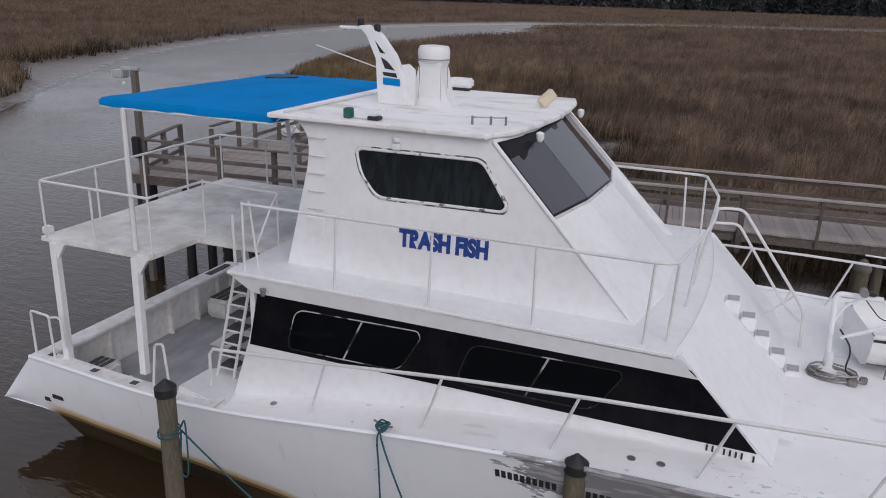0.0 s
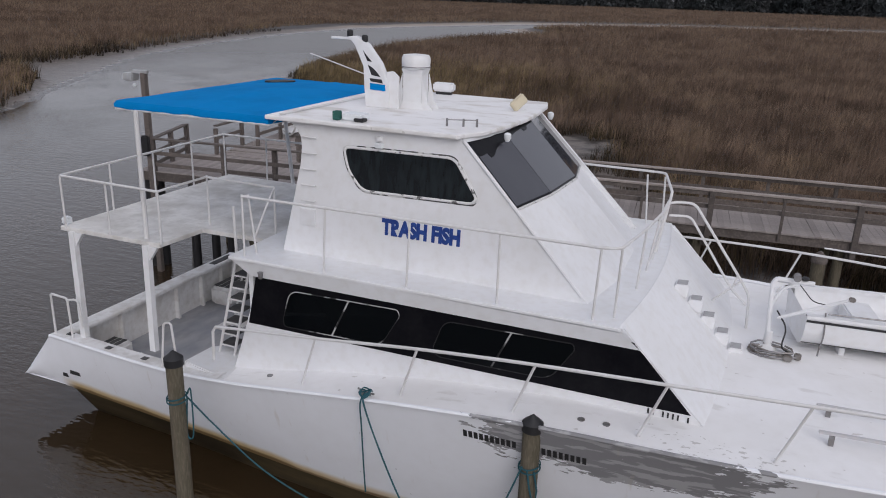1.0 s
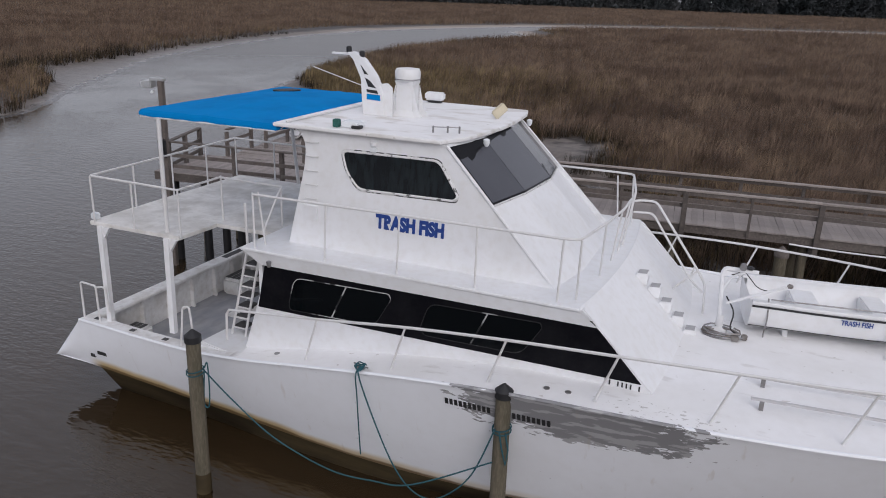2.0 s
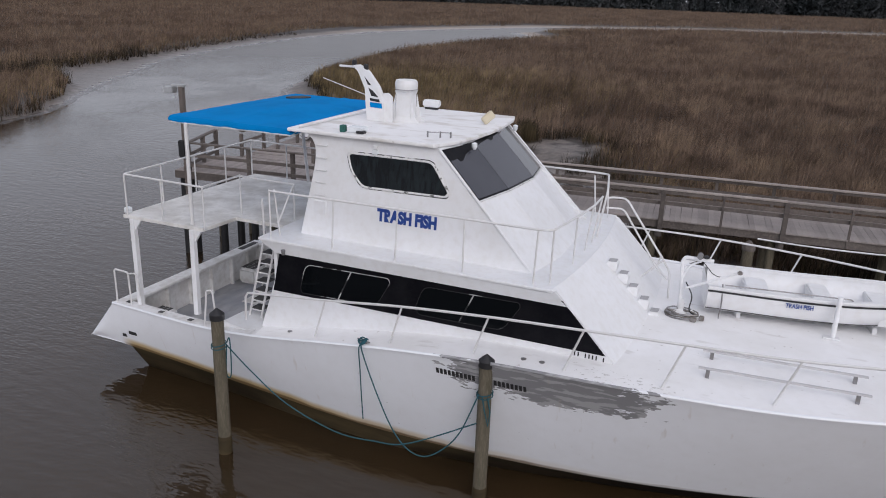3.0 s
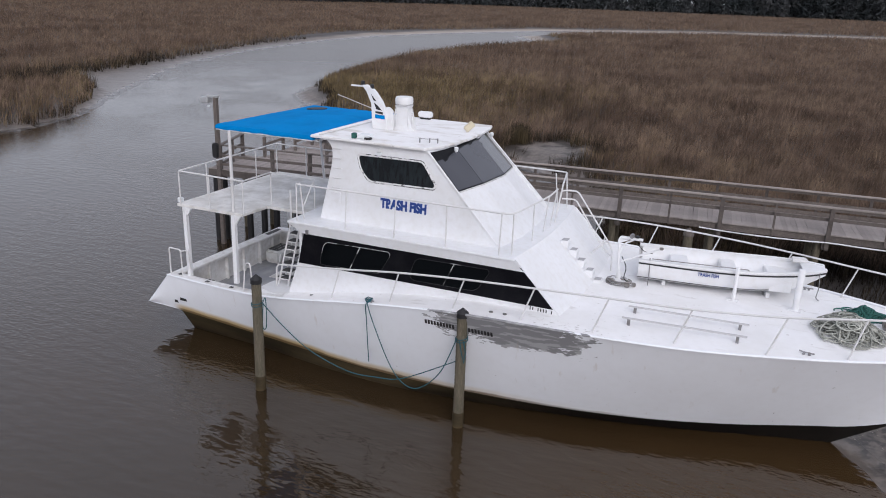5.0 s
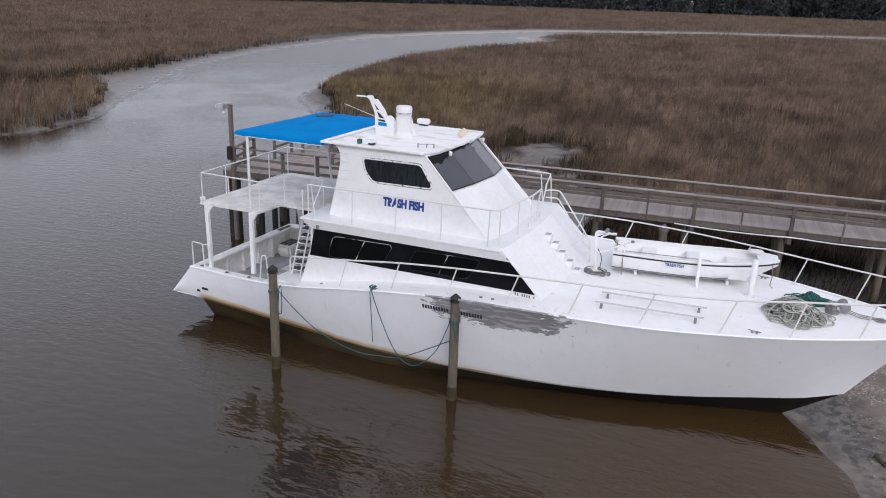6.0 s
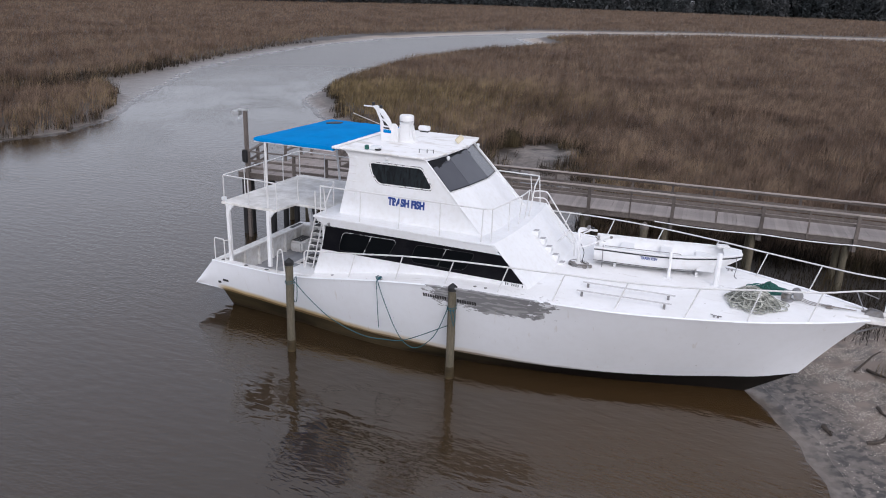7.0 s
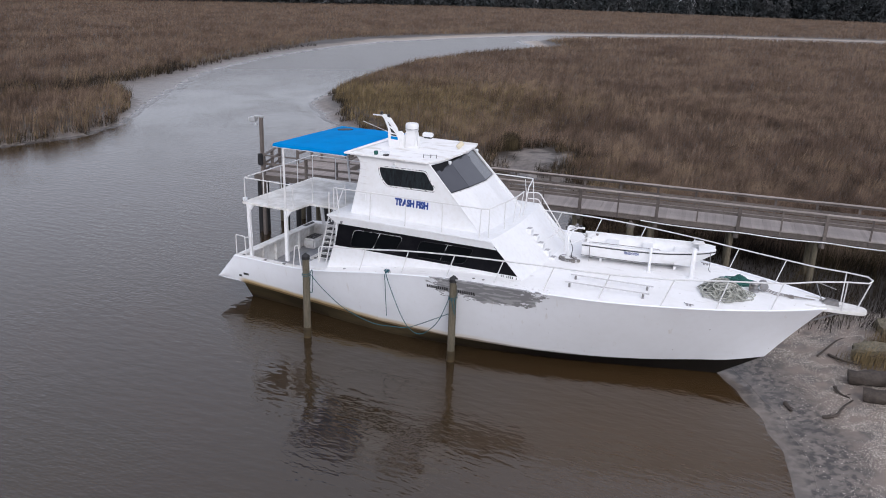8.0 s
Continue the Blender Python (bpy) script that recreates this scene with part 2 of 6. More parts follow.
def ground_sheet():
    u = np.linspace(-1, 1, 420)
    gx = -8 + 55 * np.sinh(u * 4.6) / math.sinh(1.2)
    gy = 22 + 55 * np.sinh(u * 4.6) / math.sinh(1.2)
    x, y = np.meshgrid(gx, gy, indexing="ij")
    z = ground_height(x.ravel(), y.ravel())
    co = np.column_stack([x.ravel(), y.ravel(), z])
    k = len(u)
    idx = np.arange(k * k).reshape(k, k)
    q = np.stack([idx[:-1, :-1], idx[1:, :-1], idx[1:, 1:], idx[:-1, 1:]], -1).reshape(-1, 4)
    return mesh_from(co, q, "ground")


def mesh_from(co, faces, name):
    me = bpy.data.meshes.new(name)
    k = faces.shape[1]
    me.vertices.add(len(co))
    me.vertices.foreach_set("co", co.astype(np.float32).ravel())
    me.loops.add(faces.size)
    me.loops.foreach_set("vertex_index", faces.astype(np.int32).ravel())
    me.polygons.add(len(faces))
    me.polygons.foreach_set("loop_start", np.arange(0, faces.size, k, dtype=np.int32))
    me.update(calc_edges=True)
    return me


MUD = material("wet_grey_mud", (0.150, 0.128, 0.112), 0.52, var=(0.070, 0.063, 0.060), scale=0.9, amount=0.75,
               fine=(0.24, 0.205, 0.182), fine_scale=3.5, fine_amount=0.55, bump=0.02, bump_scale=6)
gn, gl = MUD.node_tree.nodes, MUD.node_tree.links
gb = gn["Principled BSDF"]
gsep = gn.new("ShaderNodeSeparateXYZ")
gl.new(gn.new("ShaderNodeTexCoord").outputs["Object"], gsep.inputs[0])
gr = gn.new("ShaderNodeMapRange")
gr.inputs["From Min"].default_value, gr.inputs["From Max"].default_value = 0.38, 0.62
gl.new(gsep.outputs[2], gr.inputs["Value"])
gx_ = gn.new("ShaderNodeMapRange")
gx_.inputs["From Min"].default_value, gx_.inputs["From Max"].default_value = 7.0, 4.0
gl.new(gsep.outputs[0], gx_.inputs["Value"])
gy_ = gn.new("ShaderNodeMapRange")
gy_.inputs["From Min"].default_value, gy_.inputs["From Max"].default_value = 15.0, 19.0
gl.new(gsep.outputs[1], gy_.inputs["Value"])
gmax = gn.new("ShaderNodeMath")
gmax.operation = "MAXIMUM"
gl.new(gx_.outputs[0], gmax.inputs[0])
gl.new(gy_.outputs[0], gmax.inputs[1])
gmul = gn.new("ShaderNodeMath")
gmul.operation = "MULTIPLY"
gl.new(gr.outputs[0], gmul.inputs[0])
gl.new(gmax.outputs[0], gmul.inputs[1])
gmix = gn.new("ShaderNodeMix")
gmix.data_type = "RGBA"
gbare = gn.new("ShaderNodeVectorMath")
gbare.operation = "DISTANCE"
gbare.inputs[1].default_value = (-0.5, 19.6, 0.3)
gl.new(gn.new("ShaderNodeTexCoord").outputs["Object"], gbare.inputs[0])
gkeep = gn.new("ShaderNodeMapRange")
gkeep.inputs["From Min"].default_value, gkeep.inputs["From Max"].default_value = 5.2, 6.0
gbare2 = gn.new("ShaderNodeVectorMath")
gbare2.operation = "DISTANCE"
gbare2.inputs[1].default_value = (-10.5, 36.6, 0.4)
gl.new(gn.new("ShaderNodeTexCoord").outputs["Object"], gbare2.inputs[0])
gnear = gn.new("ShaderNodeMath")
gnear.operation = "MINIMUM"
gl.new(gbare.outputs["Value"], gnear.inputs[0])
gl.new(gbare2.outputs["Value"], gnear.inputs[1])
gwob = gn.new("ShaderNodeTexNoise")
gwob.inputs["Scale"].default_value, gwob.inputs["Detail"].default_value = 0.9, 7
gl.new(gn.new("ShaderNodeTexCoord").outputs["Object"], gwob.inputs["Vector"])
gfar = gn.new("ShaderNodeMath")
gfar.operation = "MULTIPLY_ADD"
gl.new(gwob.outputs["Fac"], gfar.inputs[0])
gfar.inputs[1].default_value = 7.0
gl.new(gnear.outputs[0], gfar.inputs[2])
gl.new(gfar.outputs[0], gkeep.inputs["Value"])
gdark = gn.new("ShaderNodeMath")
gdark.operation = "MULTIPLY"
gl.new(gmul.outputs[0], gdark.inputs[0])
gl.new(gkeep.outputs[0], gdark.inputs[1])
gl.new(gdark.outputs[0], gmix.inputs["Factor"])
gl.new(gb.inputs["Base Color"].links[0].from_socket, gmix.inputs["A"])
gmix.inputs["B"].default_value = (0.030, 0.022, 0.016, 1)
gl.new(gmix.outputs["Result"], gb.inputs["Base Color"])
# drier tan sand where the beach rises by the bow
gs = gn.new("ShaderNodeMix")
gs.data_type = "RGBA"


def zone(v_, lo_, hi_):
    w = gn.new("ShaderNodeMapRange")
    w.interpolation_type = "SMOOTHSTEP"
    w.inputs["From Min"].default_value, w.inputs["From Max"].default_value = lo_, hi_
    gl.new(v_, w.inputs["Value"])
    return w.outputs[0]


def both(a_, b_):
    w = gn.new("ShaderNodeMath")
    w.operation = "MULTIPLY"
    gl.new(a_, w.inputs[0])
    gl.new(b_, w.inputs[1])
    return w.outputs[0]


gnoise = gn.new("ShaderNodeTexNoise")
gnoise.inputs["Scale"].default_value, gnoise.inputs["Detail"].default_value = 1.6, 8
gl.new(gn.new("ShaderNodeTexCoord").outputs["Object"], gnoise.inputs["Vector"])
sandy = both(both(zone(gsep.outputs[2], 0.12, 0.42), zone(gsep.outputs[0], 5.5, 7.5)), both(zone(gsep.outputs[1], 18.0, 15.0), zone(gnoise.outputs["Fac"], 0.36, 0.58)))
gl.new(sandy, gs.inputs["Factor"])
gl.new(gb.inputs["Base Color"].links[0].from_socket, gs.inputs["A"])
gs.inputs["B"].default_value = (0.225, 0.180, 0.150, 1)
gl.new(gs.outputs["Result"], gb.inputs["Base Color"])
# pale strand along the far bend, dark wet rim at the water's edge


def ground_over(fac, colour):
    w = gn.new("ShaderNodeMix")
    w.data_type = "RGBA"
    gl.new(fac, w.inputs["Factor"])
    gl.new(gb.inputs["Base Color"].links[0].from_socket, w.inputs["A"])
    w.inputs["B"].default_value = (*colour, 1)
    gl.new(w.outputs["Result"], gb.inputs["Base Color"])


strand = both(both(zone(gsep.outputs[1], 95.0, 150.0), zone(gsep.outputs[2], 0.07, 0.16)), zone(gsep.outputs[2], 0.50, 0.34))
ground_over(strand, (0.30, 0.25, 0.205))
ground_over(both(both(zone(gsep.outputs[2], 0.085, 0.035), zone(gsep.outputs[0], 6.0, 3.0)), zone(gnoise.outputs["Fac"], 0.30, 0.55)), (0.045, 0.038, 0.034))
wet = gn.new("ShaderNodeMapRange")
wet.inputs["From Min"].default_value, wet.inputs["From Max"].default_value = 0.06, 0.26
wet.inputs["To Min"].default_value, wet.inputs["To Max"].default_value = 0.24, 0.56
gl.new(gsep.outputs[2], wet.inputs["Value"])
gl.new(wet.outputs[0], gb.inputs["Roughness"])
gstreak = gn.new("ShaderNodeTexNoise")
gstreak.inputs["Scale"].default_value, gstreak.inputs["Detail"].default_value = 4.5, 10
gl.new(gn.new("ShaderNodeTexCoord").outputs["Object"], gstreak.inputs["Vector"])
ooze = both(both(zone(gsep.outputs[2], 0.02, 0.08), zone(gsep.outputs[2], 0.33, 0.20)), zone(gsep.outputs[0], 4.5, 6.5))
ground_over(both(ooze, zone(gstreak.outputs["Fac"], 0.44, 0.62)), (0.048, 0.043, 0.040))
ground = new("ground", ground_sheet())
ground.data.materials.append(MUD)
ground.data.shade_smooth()
tagged(ground, "grey brown tidal mud flat and marsh floor", "ground", kind="structure")

water_mat = bpy.data.materials.new("brown_creek_water")
water_mat.use_nodes = True
n, l = water_mat.node_tree.nodes, water_mat.node_tree.links
b = n["Principled BSDF"]
b.inputs["Roughness"].default_value = 0.03
b.inputs["IOR"].default_value = 1.42
b.inputs["Specular IOR Level"].default_value = 0.85
co = n.new("ShaderNodeTexCoord").outputs["Object"]
mp = n.new("ShaderNodeMapping")
mp.inputs["Rotation"].default_value = (0, 0, radians(-28))
mp.inputs["Scale"].default_value = (1.0, 2.4, 1.0)
l.new(co, mp.inputs["Vector"])


def wave(scale, detail, vector, rough_=0.45):
    w = n.new("ShaderNodeTexNoise")
    w.inputs["Scale"].default_value, w.inputs["Detail"].default_value, w.inputs["Roughness"].default_value = scale, detail, rough_
    l.new(vector, w.inputs["Vector"])
    return w.outputs["Fac"]


def times(a_, b_, op="MULTIPLY"):
    w = n.new("ShaderNodeMath")
    w.operation = op
    for i_, v_ in enumerate((a_, b_)):
        if isinstance(v_, (int, float)):
            w.inputs[i_].default_value = v_
        else:
            l.new(v_, w.inputs[i_])
    return w.outputs[0]


def spread(v_, lo_, hi_, to_=1.0, base_=0.0):
    w = n.new("ShaderNodeMapRange")
    w.interpolation_type = "SMOOTHSTEP"
    w.inputs["From Min"].default_value, w.inputs["From Max"].default_value = lo_, hi_
    w.inputs["To Min"].default_value, w.inputs["To Max"].default_value = base_, to_
    l.new(v_, w.inputs["Value"])
    return w.outputs[0]


shoal = n.new("ShaderNodeVectorMath")
shoal.operation = "DISTANCE"
shoal.inputs[1].default_value = (6.5, -93.5, 0.0)
l.new(co, shoal.inputs[0])
silt = n.new("ShaderNodeMix")
silt.data_type = "RGBA"
silt.inputs["A"].default_value, silt.inputs["B"].default_value = (0.052, 0.030, 0.0125, 1), (0.033, 0.0215, 0.0112, 1)
l.new(times(spread(shoal.outputs["Value"], 1.5, 10.0), spread(wave(0.35, 3, co), 0.15, 0.6, 1.0, 0.75)), silt.inputs["Factor"])
l.new(silt.outputs["Result"], b.inputs["Base Color"])
# slow swell everywhere, wind ripples in patches away from the lee of the hull
lee = n.new("ShaderNodeVectorMath")
lee.operation = "DISTANCE"
lee.inputs[1].default_value = (1.0, -95.0, 0.0)
l.new(co, lee.inputs[0])
open_ = spread(lee.outputs["Value"], 5.0, 11.0, 1.0, 0.4)
patch = times(open_, spread(wave(0.16, 3, co), 0.36, 0.62, 1.0, 0.25))
swell = times(wave(1.6, 2, mp.outputs[0]), 0.017)
ripple = times(times(wave(5.0, 2, mp.outputs[0]), patch), 0.014)
k = n.new("ShaderNodeBump")
k.inputs["Strength"].default_value, k.inputs["Distance"].default_value = 1.0, 1.0
l.new(times(spread(lee.outputs["Value"], 12.0, 45.0, 0.12, 0.022), spread(lee.outputs["Value"], 60.0, 100.0, 0.16, 0.0), "ADD"), b.inputs["Roughness"])
l.new(times(swell, ripple, "ADD"), k.inputs["Height"])
l.new(k.outputs[0], b.inputs["Normal"])
bm = bmesh.new()
bmesh.ops.create_grid(bm, x_segments=8, y_segments=8, size=420)
water = part("water", bm, water_mat, None)
water.location = (0, 100, 0)
tagged(water, "still brown tidal creek water with fine ripples", "water", kind="structure")



# ---- more materials ----
def nodes_of(m):
    return m.node_tree.nodes, m.node_tree.links, m.node_tree.nodes["Principled BSDF"]


def math_node(n, l, op, a, b=None):
    k = n.new("ShaderNodeMath")
    k.operation = op
    for i, v in enumerate((a, b)):
        if v is None:
            continue
        if isinstance(v, (int, float)):
            k.inputs[i].default_value = v
        else:
            l.new(v, k.inputs[i])
    return k.outputs[0]


def ramp_node(n, l, v, a, b, smooth=True):
    k = n.new("ShaderNodeMapRange")
    k.interpolation_type = "SMOOTHSTEP" if smooth else "LINEAR"
    k.inputs["From Min"].default_value, k.inputs["From Max"].default_value = a, b
    l.new(v, k.inputs["Value"])
    return k.outputs[0]


def noise_node(n, l, co, scale, detail=5, stretch=(1, 1, 1)):
    mp = n.new("ShaderNodeMapping")
    mp.inputs["Scale"].default_value = stretch
    l.new(co, mp.inputs["Vector"])
    k = n.new("ShaderNodeTexNoise")
    k.inputs["Scale"].default_value, k.inputs["Detail"].default_value = scale, detail
    l.new(mp.outputs[0], k.inputs["Vector"])
    return k.outputs["Fac"]


def over(n, l, b, fac, colour):
    """Lays a colour over what the base colour holds so far."""
    x = n.new("ShaderNodeMix")
    x.data_type = "RGBA"
    l.new(fac, x.inputs["Factor"])
    old = b.inputs["Base Color"].links[0].from_socket
    l.new(old, x.inputs["A"])
    x.inputs["B"].default_value = (*colour, 1)
    l.new(x.outputs["Result"], b.inputs["Base Color"])


def hull_paint():
    """White topsides: a large flaked grey patch below the starboard gunwale, rust weeps and a yellow scum line."""
    m = material("flaking_hull_paint", (0.83, 0.85, 0.89), 0.5, var=(0.73, 0.74, 0.76), scale=0.7, amount=0.3,
                 fine=(0.62, 0.61, 0.59), fine_scale=5, fine_amount=0.07, bump=0.0008, bump_scale=9)
    n, l, b = nodes_of(m)
    co = n.new("ShaderNodeTexCoord").outputs["Object"]
    sep = n.new("ShaderNodeSeparateXYZ")
    l.new(co, sep.inputs[0])
    x, y, z = sep.outputs
    # the patch
    body = math_node(n, l, "MULTIPLY", ramp_node(n, l, x, 7.2, 9.4), ramp_node(n, l, x, 13.0, 11.2))
    body = math_node(n, l, "MULTIPLY", body, ramp_node(n, l, z, 1.9, 2.5))
    body = math_node(n, l, "MULTIPLY", body, ramp_node(n, l, y, -2.0, -2.6))
    rough = noise_node(n, l, co, 1.9, 11, (0.75, 1, 1.5))
    fine = noise_node(n, l, co, 7.0, 8, (0.45, 1, 1.3))
    v = math_node(n, l, "ADD", math_node(n, l, "MULTIPLY", body, 0.40), math_node(n, l, "MULTIPLY", rough, 0.68))
    v = math_node(n, l, "ADD", v, math_node(n, l, "MULTIPLY", fine, 0.42))
    chips = noise_node(n, l, co, 22.0, 6, (0.35, 1, 1.2))
    v = math_node(n, l, "ADD", v, math_node(n, l, "MULTIPLY", math_node(n, l, "SUBTRACT", chips, 0.5), 0.46))
    fac = ramp_node(n, l, v, 0.785, 0.805)
    fac = math_node(n, l, "MULTIPLY", fac, ramp_node(n, l, body, 0.02, 0.12))
    over(n, l, b, fac, (0.235, 0.235, 0.245))
    pale = math_node(n, l, "MULTIPLY", fac, ramp_node(n, l, noise_node(n, l, co, 5.5, 9, (0.4, 1, 1.8)), 0.5, 0.56))
    over(n, l, b, math_node(n, l, "MULTIPLY", pale, 0.7), (0.44, 0.44, 0.45))
    # yellow scum line over the chine, fading forward
    rise = math_node(n, l, "MULTIPLY", math_node(n, l, "MINIMUM", x, 6.4), 0.047)
    scum = math_node(n, l, "ADD", math_node(n, l, "ADD", z, rise), math_node(n, l, "MULTIPLY", noise_node(n, l, co, 0.9, 6, (1, 1, 0.3)), 0.16))
    low = math_node(n, l, "MULTIPLY", ramp_node(n, l, scum, 1.09, 0.93), math_node(n, l, "MULTIPLY", ramp_node(n, l, x, 13.0, 4.0), ramp_node(n, l, x, 0.0, 0.45)))
    over(n, l, b, math_node(n, l, "MULTIPLY", low, 0.85), (0.52, 0.36, 0.12))
    edge = math_node(n, l, "MULTIPLY", ramp_node(n, l, scum, 0.93, 0.865), math_node(n, l, "MULTIPLY", ramp_node(n, l, x, 16.0, 8.0), ramp_node(n, l, x, 0.0, 0.45)))
    over(n, l, b, math_node(n, l, "MULTIPLY", edge, 0.9), (0.13, 0.075, 0.025))
    # small chips in the paint
    chip = ramp_node(n, l, noise_node(n, l, co, 11.0, 3, (0.7, 1, 1)), 0.735, 0.76)
    over(n, l, b, math_node(n, l, "MULTIPLY", chip, 0.55), (0.22, 0.21, 0.20))
    # thin drips
    drip = ramp_node(n, l, noise_node(n, l, co, 4.0, 3, (1.6, 1, 0.08)), 0.66, 0.78)
    over(n, l, b, math_node(n, l, "MULTIPLY", drip, 0.22), (0.45, 0.36, 0.25))
    return m


def deck_paint():
    m = material("scuffed_deck_paint", (0.86, 0.86, 0.87), 0.65, var=(0.74, 0.73, 0.71), scale=1.0, amount=0.4,
                 fine=(0.60, 0.58, 0.55), fine_scale=6, fine_amount=0.1, bump=0.0012, bump_scale=70)
    n, l, b = nodes_of(m)
    co = n.new("ShaderNodeTexCoord").outputs["Object"]
    sep = n.new("ShaderNodeSeparateXYZ")
    l.new(co, sep.inputs[0])
    x, y, z = sep.outputs
    body = math_node(n, l, "MULTIPLY", ramp_node(n, l, x, 9.6, 11.2), ramp_node(n, l, x, 13.2, 12.0))
    body = math_node(n, l, "MULTIPLY", body, ramp_node(n, l, y, -2.35, -2.95))
    v = math_node(n, l, "ADD", math_node(n, l, "MULTIPLY", body, 0.3), noise_node(n, l, co, 15.0, 8, (0.6, 1.0, 1)))
    over(n, l, b, math_node(n, l, "MULTIPLY", ramp_node(n, l, v, 0.885, 0.93), 0.55), (0.34, 0.32, 0.30))
    worn = math_node(n, l, "MULTIPLY", ramp_node(n, l, z, 5.5, 6.0), ramp_node(n, l, noise_node(n, l, co, 1.7, 8, (0.7, 1.4, 1)), 0.50, 0.66))
    over(n, l, b, math_node(n, l, "MULTIPLY", worn, 0.4), (0.42, 0.37, 0.30))
    scuff = ramp_node(n, l, noise_node(n, l, co, 3.2, 9, (0.5, 1.5, 1)), 0.60, 0.72)
    over(n, l, b, math_node(n, l, "MULTIPLY", scuff, 0.35), (0.50, 0.48, 0.45))
    spots = ramp_node(n, l, noise_node(n, l, co, 7.0, 2), 0.72, 0.76)
    over(n, l, b, math_node(n, l, "MULTIPLY", spots, 0.35), (0.30, 0.26, 0.22))
    return m


HULLPAINT, DECKPAINT = hull_paint(), deck_paint()
NAVY = material("dark_blue_lettering", (0.006, 0.035, 0.21), 0.5, var=(0.03, 0.10, 0.36), scale=12, amount=0.5)
LETTER = material("black_lettering", (0.02, 0.02, 0.022), 0.6)
TRIM = material("flaking_white_trim", (0.72, 0.72, 0.72), 0.6, var=(0.08, 0.08, 0.08), scale=11, amount=0.9, sharp=(0.60, 0.64))
THINTRIM = material("worn_white_trim", (0.45, 0.45, 0.45), 0.6, var=(0.008, 0.008, 0.009), scale=2.6, amount=1.0, sharp=(0.46, 0.52))
FAINTTRIM = material("mostly_lost_white_trim", (0.40, 0.40, 0.40), 0.6, var=(0.006, 0.006, 0.007), scale=2.0, amount=1.0, sharp=(0.33, 0.41))
SMOKEGLASS = material("smoky_windscreen_glass", (0.050, 0.052, 0.064), 0.04, spec=0.55, var=(0.060, 0.062, 0.074), scale=1.5, amount=0.5)
GASKETW = material("cracked_white_sealant", (0.62, 0.62, 0.62), 0.8, var=(0.20, 0.20, 0.20), scale=9, amount=0.8, sharp=(0.55, 0.62))
GASKET = material("cracked_sealant", (0.06, 0.06, 0.06), 0.8, var=(0.65, 0.65, 0.65), scale=7, amount=1.0, sharp=(0.46, 0.54))
DIRTYGLASS = material("dirty_dark_glass", (0.006, 0.008, 0.010), 0.12, var=(0.022, 0.032, 0.036), scale=6, amount=0.45, spec=0.35, stretch=(2.5, 1, 0.6))
YELLOWED = material("yellowed_plastic", (0.62, 0.56, 0.42), 0.5, var=(0.48, 0.42, 0.30), scale=5, amount=0.5)
LAMPGLASS = material("pale_lamp_glass", (0.75, 0.78, 0.80), 0.15)
SLAT = material("dark_grip_pad", (0.05, 0.05, 0.052), 0.8, var=(0.12, 0.12, 0.12), scale=6, amount=0.5)
STEPGREY = material("grey_step_pad", (0.36, 0.36, 0.37), 0.7, var=(0.48, 0.48, 0.49), scale=12, amount=0.5)
ROPE_PALE = material("pale_green_rope", (0.36, 0.37, 0.335), 0.9, var=(0.15, 0.165, 0.145), scale=5, amount=0.6, fine=(0.52, 0.50, 0.44), fine_scale=30, fine_amount=0.6, island=0.45)
ROPE_GREEN = material("dark_green_net_rope", (0.02, 0.10, 0.085), 0.9, fine=(0.05, 0.18, 0.15), fine_scale=40, fine_amount=0.6, island=0.3)
CHAIN = material("galvanised_chain", (0.28, 0.27, 0.26), 0.5, 0.6, var=(0.16, 0.11, 0.08), scale=14, amount=0.5)

# ---- the yacht: hull ----
yacht = thing("motor_yacht", "old white flybridge fishing yacht with flaking paint, aground by the bow", "boat", BOAT)
HALF = [(-0.9, 2.5), (0, 2.6), (3, 2.95), (5.5, 3.25), (7.4, 3.38), (9.2, 3.42), (11, 3.38), (12.4, 3.25), (14, 2.98), (15.5, 2.55), (17, 2.02), (18.4, 1.36), (19.3, 0.85), (19.9, 0.42)]
SHEER = [(-0.9, 1.72), (0, 1.77), (2.8, 1.9), (4.2, 2.08), (5.9, 2.40), (7.4, 2.64), (9.1, 2.82), (11, 2.88), (14, 2.88), (17, 2.9), (19.9, 2.95)]
CHINE_Z = [(-0.9, 0.78), (0.3, 0.72), (3, 0.58), (6.4, 0.46), (8.8, 0.45), (11.4, 0.46), (14.7, 0.50), (17, 0.68), (18.5, 0.90)]
CHINE_Y = [(-0.9, 2.46), (0.3, 2.46), (3, 2.50), (6.4, 2.62), (8.8, 2.54), (11.4, 2.22), (13.2, 1.80), (14.7, 1.32), (16.5, 0.72), (17.6, 0.42), (18.5, 0.02)]
WATER_Y = [(0.3, 2.0), (2.8, 2.13), (5, 2.35), (6.8, 2.42), (8.8, 2.22), (10.8, 1.85), (12.6, 1.45), (14.3, 0.95), (16, 0.38), (17.2, 0.02)]
FLOOR = 0.95


def sheer_at(x):
    return smooth_table(SHEER, x)


def half_at(x):
    return smooth_table(HALF, x)


